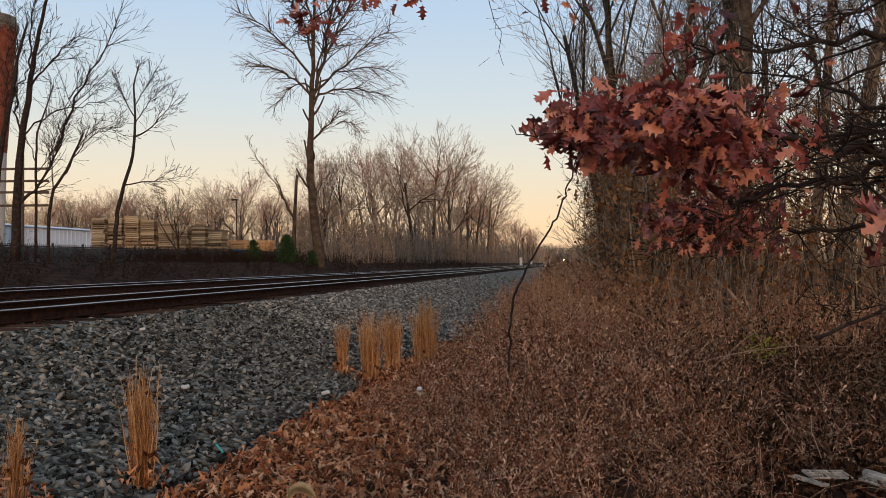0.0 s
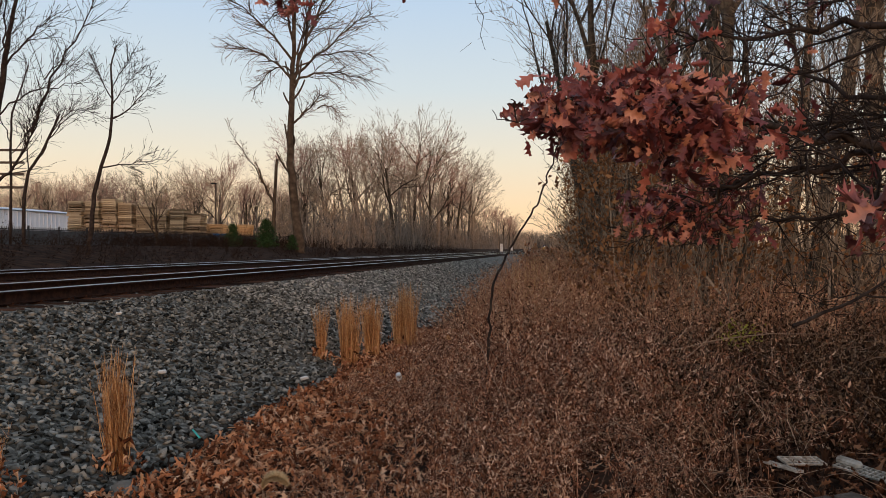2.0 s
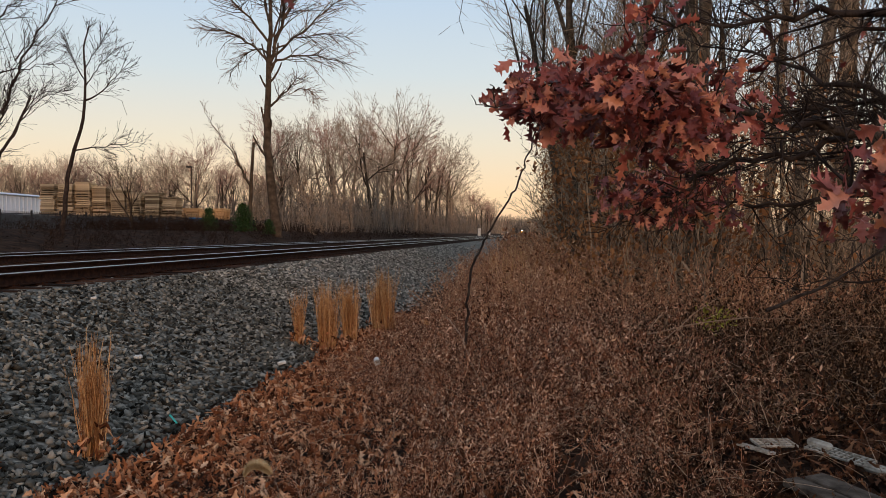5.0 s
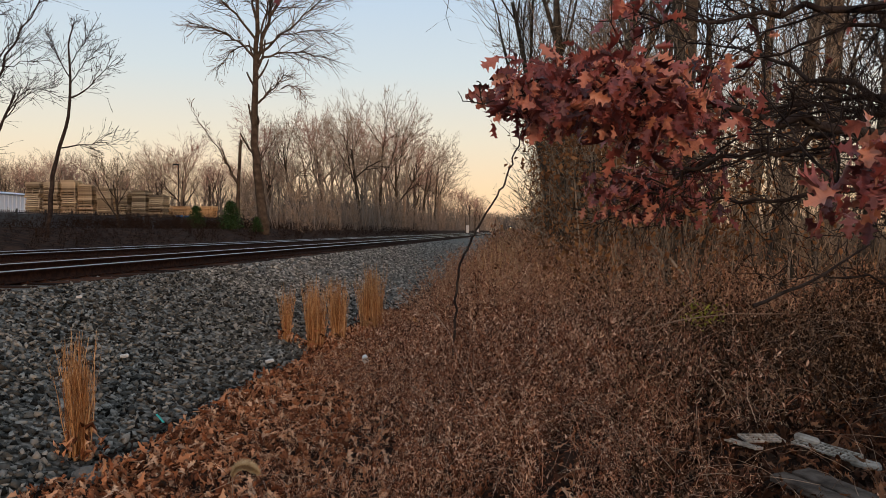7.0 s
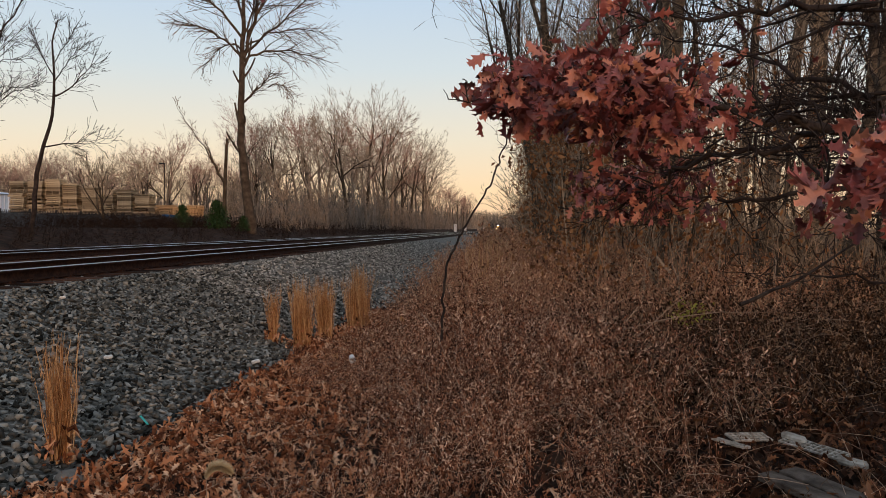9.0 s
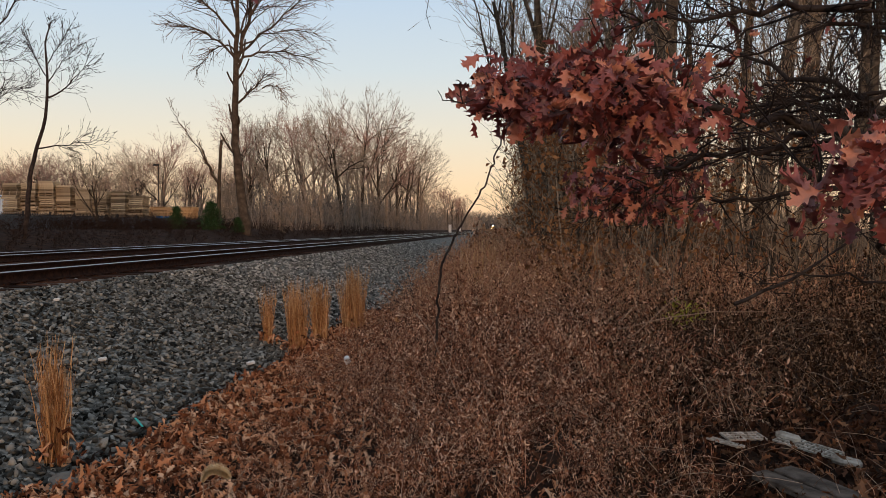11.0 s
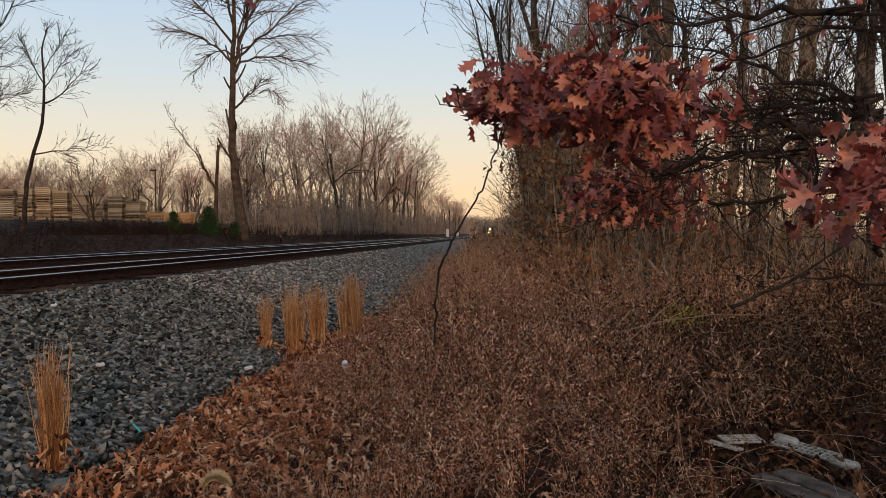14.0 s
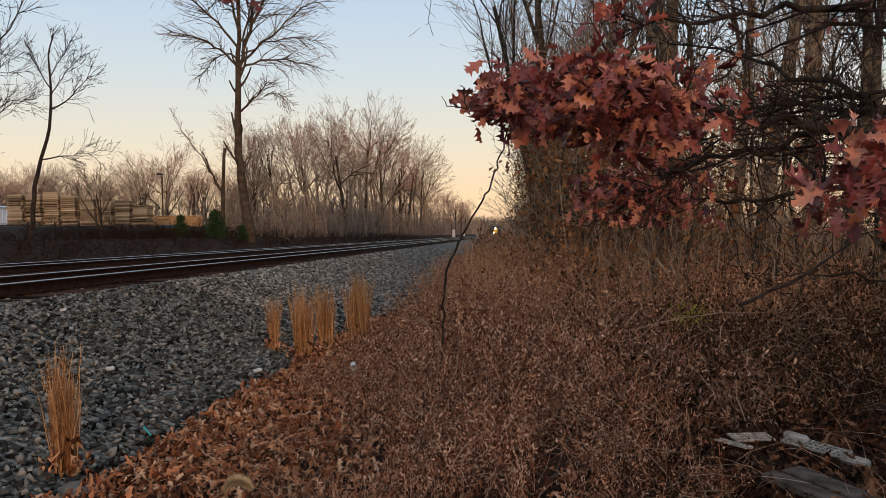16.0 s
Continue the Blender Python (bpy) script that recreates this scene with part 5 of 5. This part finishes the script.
def build_small_things():
    rng = np.random.default_rng(91)
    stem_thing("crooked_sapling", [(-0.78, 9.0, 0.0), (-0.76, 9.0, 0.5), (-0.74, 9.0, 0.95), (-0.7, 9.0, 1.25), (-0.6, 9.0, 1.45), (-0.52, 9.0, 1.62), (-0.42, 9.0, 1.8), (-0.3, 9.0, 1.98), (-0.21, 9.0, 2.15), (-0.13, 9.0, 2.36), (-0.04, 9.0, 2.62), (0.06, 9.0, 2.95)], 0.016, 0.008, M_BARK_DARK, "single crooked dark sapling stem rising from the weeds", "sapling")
    stem_thing("vine_tendril", [(-0.6, 5.0, 3.7), (-0.55, 5.0, 3.35), (-0.5, 5.0, 3.15), (-0.45, 5.0, 3.07), (-0.47, 5.0, 2.95), (-0.44, 5.0, 2.86)], 0.003, 0.0015, M_BARK_DARK, "thin curling vine tendril hanging from a bough", "vine")
    # broken plastic crate lattice
    cr = tagged(new("plastic_crate"), "broken dirty white plastic lattice crate lying in the leaves", "crate")
    cr.matrix_basis = pose(1.86, 5.66, ground_z(1.86, 5.66) + 0.08, 0, 3, 0)
    def lattice(x0, y0, nx, ny, ang, tilt, name):
        bm = bmesh.new()
        for i in range(nx + 1):
            box(bm, i * 0.042, ny * 0.02, 0, 0.01, ny * 0.04 + 0.01, 0.016, 0.002)
        for j in range(ny + 1):
            box(bm, nx * 0.021, j * 0.04, 0.002, nx * 0.042 + 0.01, 0.01, 0.014, 0.002)
        part(name, bm, M_CRATE, cr, m=pose(x0, y0, 0, tilt, 0, ang))
    lattice(-0.3, 0.06, 7, 3, 18, 8, "side_panel")
    lattice(0.02, 0.14, 11, 3, -58, 12, "side_panel")
    lattice(-0.46, 0.07, 6, 2, -50, -4, "bottom_panel")
    for m_ in (pose(0.12, 0.14, 0.03, 0, 0, -60), pose(0.34, -0.3, 0.0, 0, 0, -50)):
        bm = bmesh.new()
        box(bm, 0, 0, 0, 0.2, 0.065, 0.06, 0.02)
        part("rim", bm, M_CRATE, cr, "rounded broken rim", m_)
    # planks
    for x, y, a, w, L in ((1.86, 4.74, -62, 0.15, 0.7), (1.69, 4.7, -60, 0.12, 0.62)):
        bm = bmesh.new()
        box(bm, 0, 0, 0, L, w, 0.045, 0.006)
        p = tagged(new("plank", bm_mesh("plank", bm, M_PLANK)), "weathered grey plank lying among the leaves", "plank", "planks")
        p.matrix_basis = pose(x, y, ground_z(x, y) + 0.085, 2, 3, a)
    # tin can
    bm = bmesh.new()
    cyl(bm, (0, 0, 0), (0, 0.11, 0.02), 0.034, 0.034, 18)
    cyl(bm, (0, -0.002, 0), (0, 0.006, 0), 0.036, 0.036, 18)
    c = tagged(new("tin_can", bm_mesh("tin_can", bm, M_TIN)), "small empty silver can lying in the fallen leaves", "can")
    c.matrix_basis = pose(-1.752, 8.9, 0.16, 0, 0, 15)
    # white scrap by the grass
    for x, y, s, a in ((-2.98, 11.35, 0.2, 5), (-2.95, 9.2, 0.1, 40), (-5.5, 9.57, 0.07, 20), (-3.95, 7.69, 0.09, -10)):
        bm = bmesh.new()
        box(bm, 0, 0, 0.03, s, s * 0.45, 0.035, 0.008)
        o = tagged(new("pale_stone" if s < 0.1 else "paper_scrap", bm_mesh("scrap", bm, M_PLASTIC)), "pale scrap lying on the grey stones", "scrap", "pale scraps")
        o.matrix_basis = pose(x, y, ground_z(x, y) + 0.03, 10, -8, a)
    bm = bmesh.new()
    box(bm, 0, 0, 0, 0.14, 0.018, 0.006, 0.002)
    o = tagged(new("plastic_strip", bm_mesh("plastic_strip", bm, M_TEAL)), "thin teal plastic strip on the stones", "litter")
    o.matrix_basis = pose(-2.92, 6.25, ground_z(-2.92, 6.25) + 0.07, 0, 20, -40)
    # lump of concrete
    bm = bmesh.new()
    bmesh.ops.create_icosphere(bm, subdivisions=2, radius=0.11)
    for v in bm.verts:
        v.co *= 1 + 0.3 * noise.noise(v.co * 6)
        v.co.z *= 0.6
    o = tagged(new("concrete_lump", bm_mesh("concrete_lump", bm, M_LUMP)), "pale lump of broken concrete at the foot of the stones", "stone")
    o.matrix_basis = pose(-2.76, 4.86, ground_z(-2.76, 4.86) + 0.04, 0, 0, 30)
    # single bright leaves
    lf = [oak_leaf(rng, 0.5) for _ in range(3)]
    for k, (x, y, z) in enumerate(((-1.69, 11.84, 0.34), (-2.15, 9.6, 0.12), (-2.3, 11.0, 0.12))):
        V, F = lf[k]
        o = tagged(new("fallen_leaf", np_mesh("fallen_leaf", V * 0.16, F, M_SEDGE)), "single bright orange leaf caught in the weeds", "leaf", "bright leaves")
        o.matrix_basis = pose(x, y, z, 60, 30, 40 * k)
    # yellow-green shoots
    out = []
    for i in range(90):
        V, F = small_leaf(rng, rng.uniform(0.04, 0.07))
        out.append((turned(rng, V, (2.0 + rng.normal(0, 0.12), 9.4 + rng.normal(0, 0.1), 0.65 + rng.normal(0, 0.07))), F))
    V, F = merge(out)
    tagged(new("green_shoots", np_mesh("green_shoots", V, F, M_MOSS)), "small yellow-green shoots among the brown weeds", "plant", kind="stuff")
    # fallen branches
    for pts, r in (([(1.2, 8.8, 0.55), (1.7, 8.9, 0.66), (2.3, 9.1, 0.72), (2.9, 9.3, 0.7)], 0.008), ([(1.35, 8.7, 0.5), (1.8, 9.1, 0.8), (2.2, 9.4, 1.0)], 0.006), ([(2.2, 8.0, 0.9), (2.8, 8.1, 1.15), (3.4, 8.3, 1.5)], 0.02), ([(-0.75, 6.9, 0.9), (-0.6, 6.6, 0.78), (-0.5, 6.4, 0.6), (-0.35, 6.2, 0.35)], 0.005)):
        stem_thing("fallen_branch", pts, r, r * 0.5, M_STRAND if r < 0.015 else M_BARK_DARK, "pale dead branch lying across the weeds", "branch")


def build_foxtail():
    rng = np.random.default_rng(95)
    fx = tagged(new("foxtail"), "pale nodding foxtail seed head on a thin stem", "grass")
    P = [np.array(p) for p in ((0, 0, 0), (0.01, 0, 0.3), (0.0, 0, 0.6), (0.0, 0, 0.72))]
    child("stem", np_mesh("stem", *tubes([(*P[i], *P[i + 1], 0.0016, 0.0014) for i in range(3)], 5), M_STRAND), fx)
    out = []
    for i in range(2600):
        t = rng.random()
        a = 2.5 * t
        c = np.array((0.035 * (1 - math.cos(a)) + 0.012 * t, 0, 0.72 + 0.036 * math.sin(a)))
        tang = np.array((math.sin(a), 0, math.cos(a)))
        d = rng.normal(0, 1, 3)
        d -= tang * d.dot(tang)
        d = d / np.linalg.norm(d) + tang * 0.9
        d /= np.linalg.norm(d)
        L = 0.015 * (0.5 + 1.1 * math.sin(3.0 * min(1, t + 0.05)))
        s = np.cross(d, (0.3, 0.9, 0.2)) * 0.0006
        out.append((np.array([c - s, c + s, c + d * L]), np.array([(0, 1, 2)])))
    V, F = merge(out)
    child("seed_head", np_mesh("seed_head", V, F, M_FOX), fx)
    return fx


# ---------------------------------------------------------------- the train


def build_train():
    lo = tagged(new("locomotive"), "oncoming dark locomotive with its headlights lit", "locomotive")
    bm = bmesh.new()
    box(bm, 0, 9, 0.95, 2.9, 19, 0.5, 0.05)
    part("frame", bm, M_LOCO, lo)
    bm = bmesh.new()
    box(bm, 0, 11, 2.75, 2.1, 14.5, 3.1, 0.1)
    part("hood", bm, M_LOCO, lo)
    bm = bmesh.new()
    box(bm, 0, 2.9, 2.85, 3.1, 2.3, 3.4, 0.12)
    cab = part("cab", bm, M_LOCO, lo)
    bm = bmesh.new()
    box(bm, 0, 0.9, 2.0, 2.2, 1.9, 1.7, 0.15)
    part("nose", bm, M_LOCO_Y, lo)
    bm = bmesh.new()
    box(bm, 0, -0.35, 0.6, 2.8, 0.3, 0.7, 0.05)
    part("pilot", bm, M_LOCO_Y, lo)
    for s in (-0.75, 0.75):
        bm = bmesh.new()
        box(bm, s, 1.72, 3.75, 1.05, 0.06, 0.6, 0.01)
        part("windscreen", bm, M_GLASS, cab)
    for x, z, r in ((0.0, 3.4, 0.36), (-0.85, 1.35, 0.26), (0.85, 1.35, 0.26)):
        bm = bmesh.new()
        cyl(bm, (x, -0.52 if z < 2 else -0.12, z), (x, -0.3 if z < 2 else 1.6, z), r, r, 14)
        part("headlight", bm, M_LAMP, lo, "glowing yellow-white headlight")
    for y in (2.2, 4.0, 5.8, 12.6, 14.4, 16.2):
        for s in (-0.755, 0.755):
            bm = bmesh.new()
            cyl(bm, (s - 0.07, y, 0.5), (s + 0.07, y, 0.5), 0.5, 0.5, 20)
            part("wheel", bm, M_RUST, lo)
    return lo


# ---------------------------------------------------------------- building it all
TRACK_NEAR, TRACK_FAR = -7.65, -12.65
bed = build_ground()
build_track(TRACK_NEAR, 190)
build_track(TRACK_FAR, 110)
build_far_woods()
build_near_woods()
build_persistent_leaves()
build_single_trees()
build_evergreens()
build_yard()
build_trackside()
build_undergrowth()
build_litter()
build_strands()
build_sedges()
build_oak()
build_small_things()
foxtail = build_foxtail()
loco = build_train()
build_ballast(bed)


def motions():
    rows = []
    for i in range(17):
        y = 848.0 - 28.0 * i
        a = math.degrees(math.atan2(bend(y) - bend(y + 20), -20.0)) if y > 380 else 180.0
        rows.append((float(i), pose(TRACK_NEAR + bend(y), y, RAIL_TOP, 0, 0, 180.0 - a if y > 380 else 0.0)))
    walk(loco, rows)
    fx = [(0.0, 0, 0), (3.0, 0, 0), (4.0, 2, 3), (6.5, 0, -1), (7.0, 1, 2), (8.0, -1, -2), (9.0, -1, -1), (11.5, 0, 0), (13.0, 0, 0), (15.0, 1, 2), (16.0, 1, 3)]
    walk(foxtail, [(t, pose(-0.72, 1.9, 0.28, a, b, -15)) for t, a, b in fx])


motions()
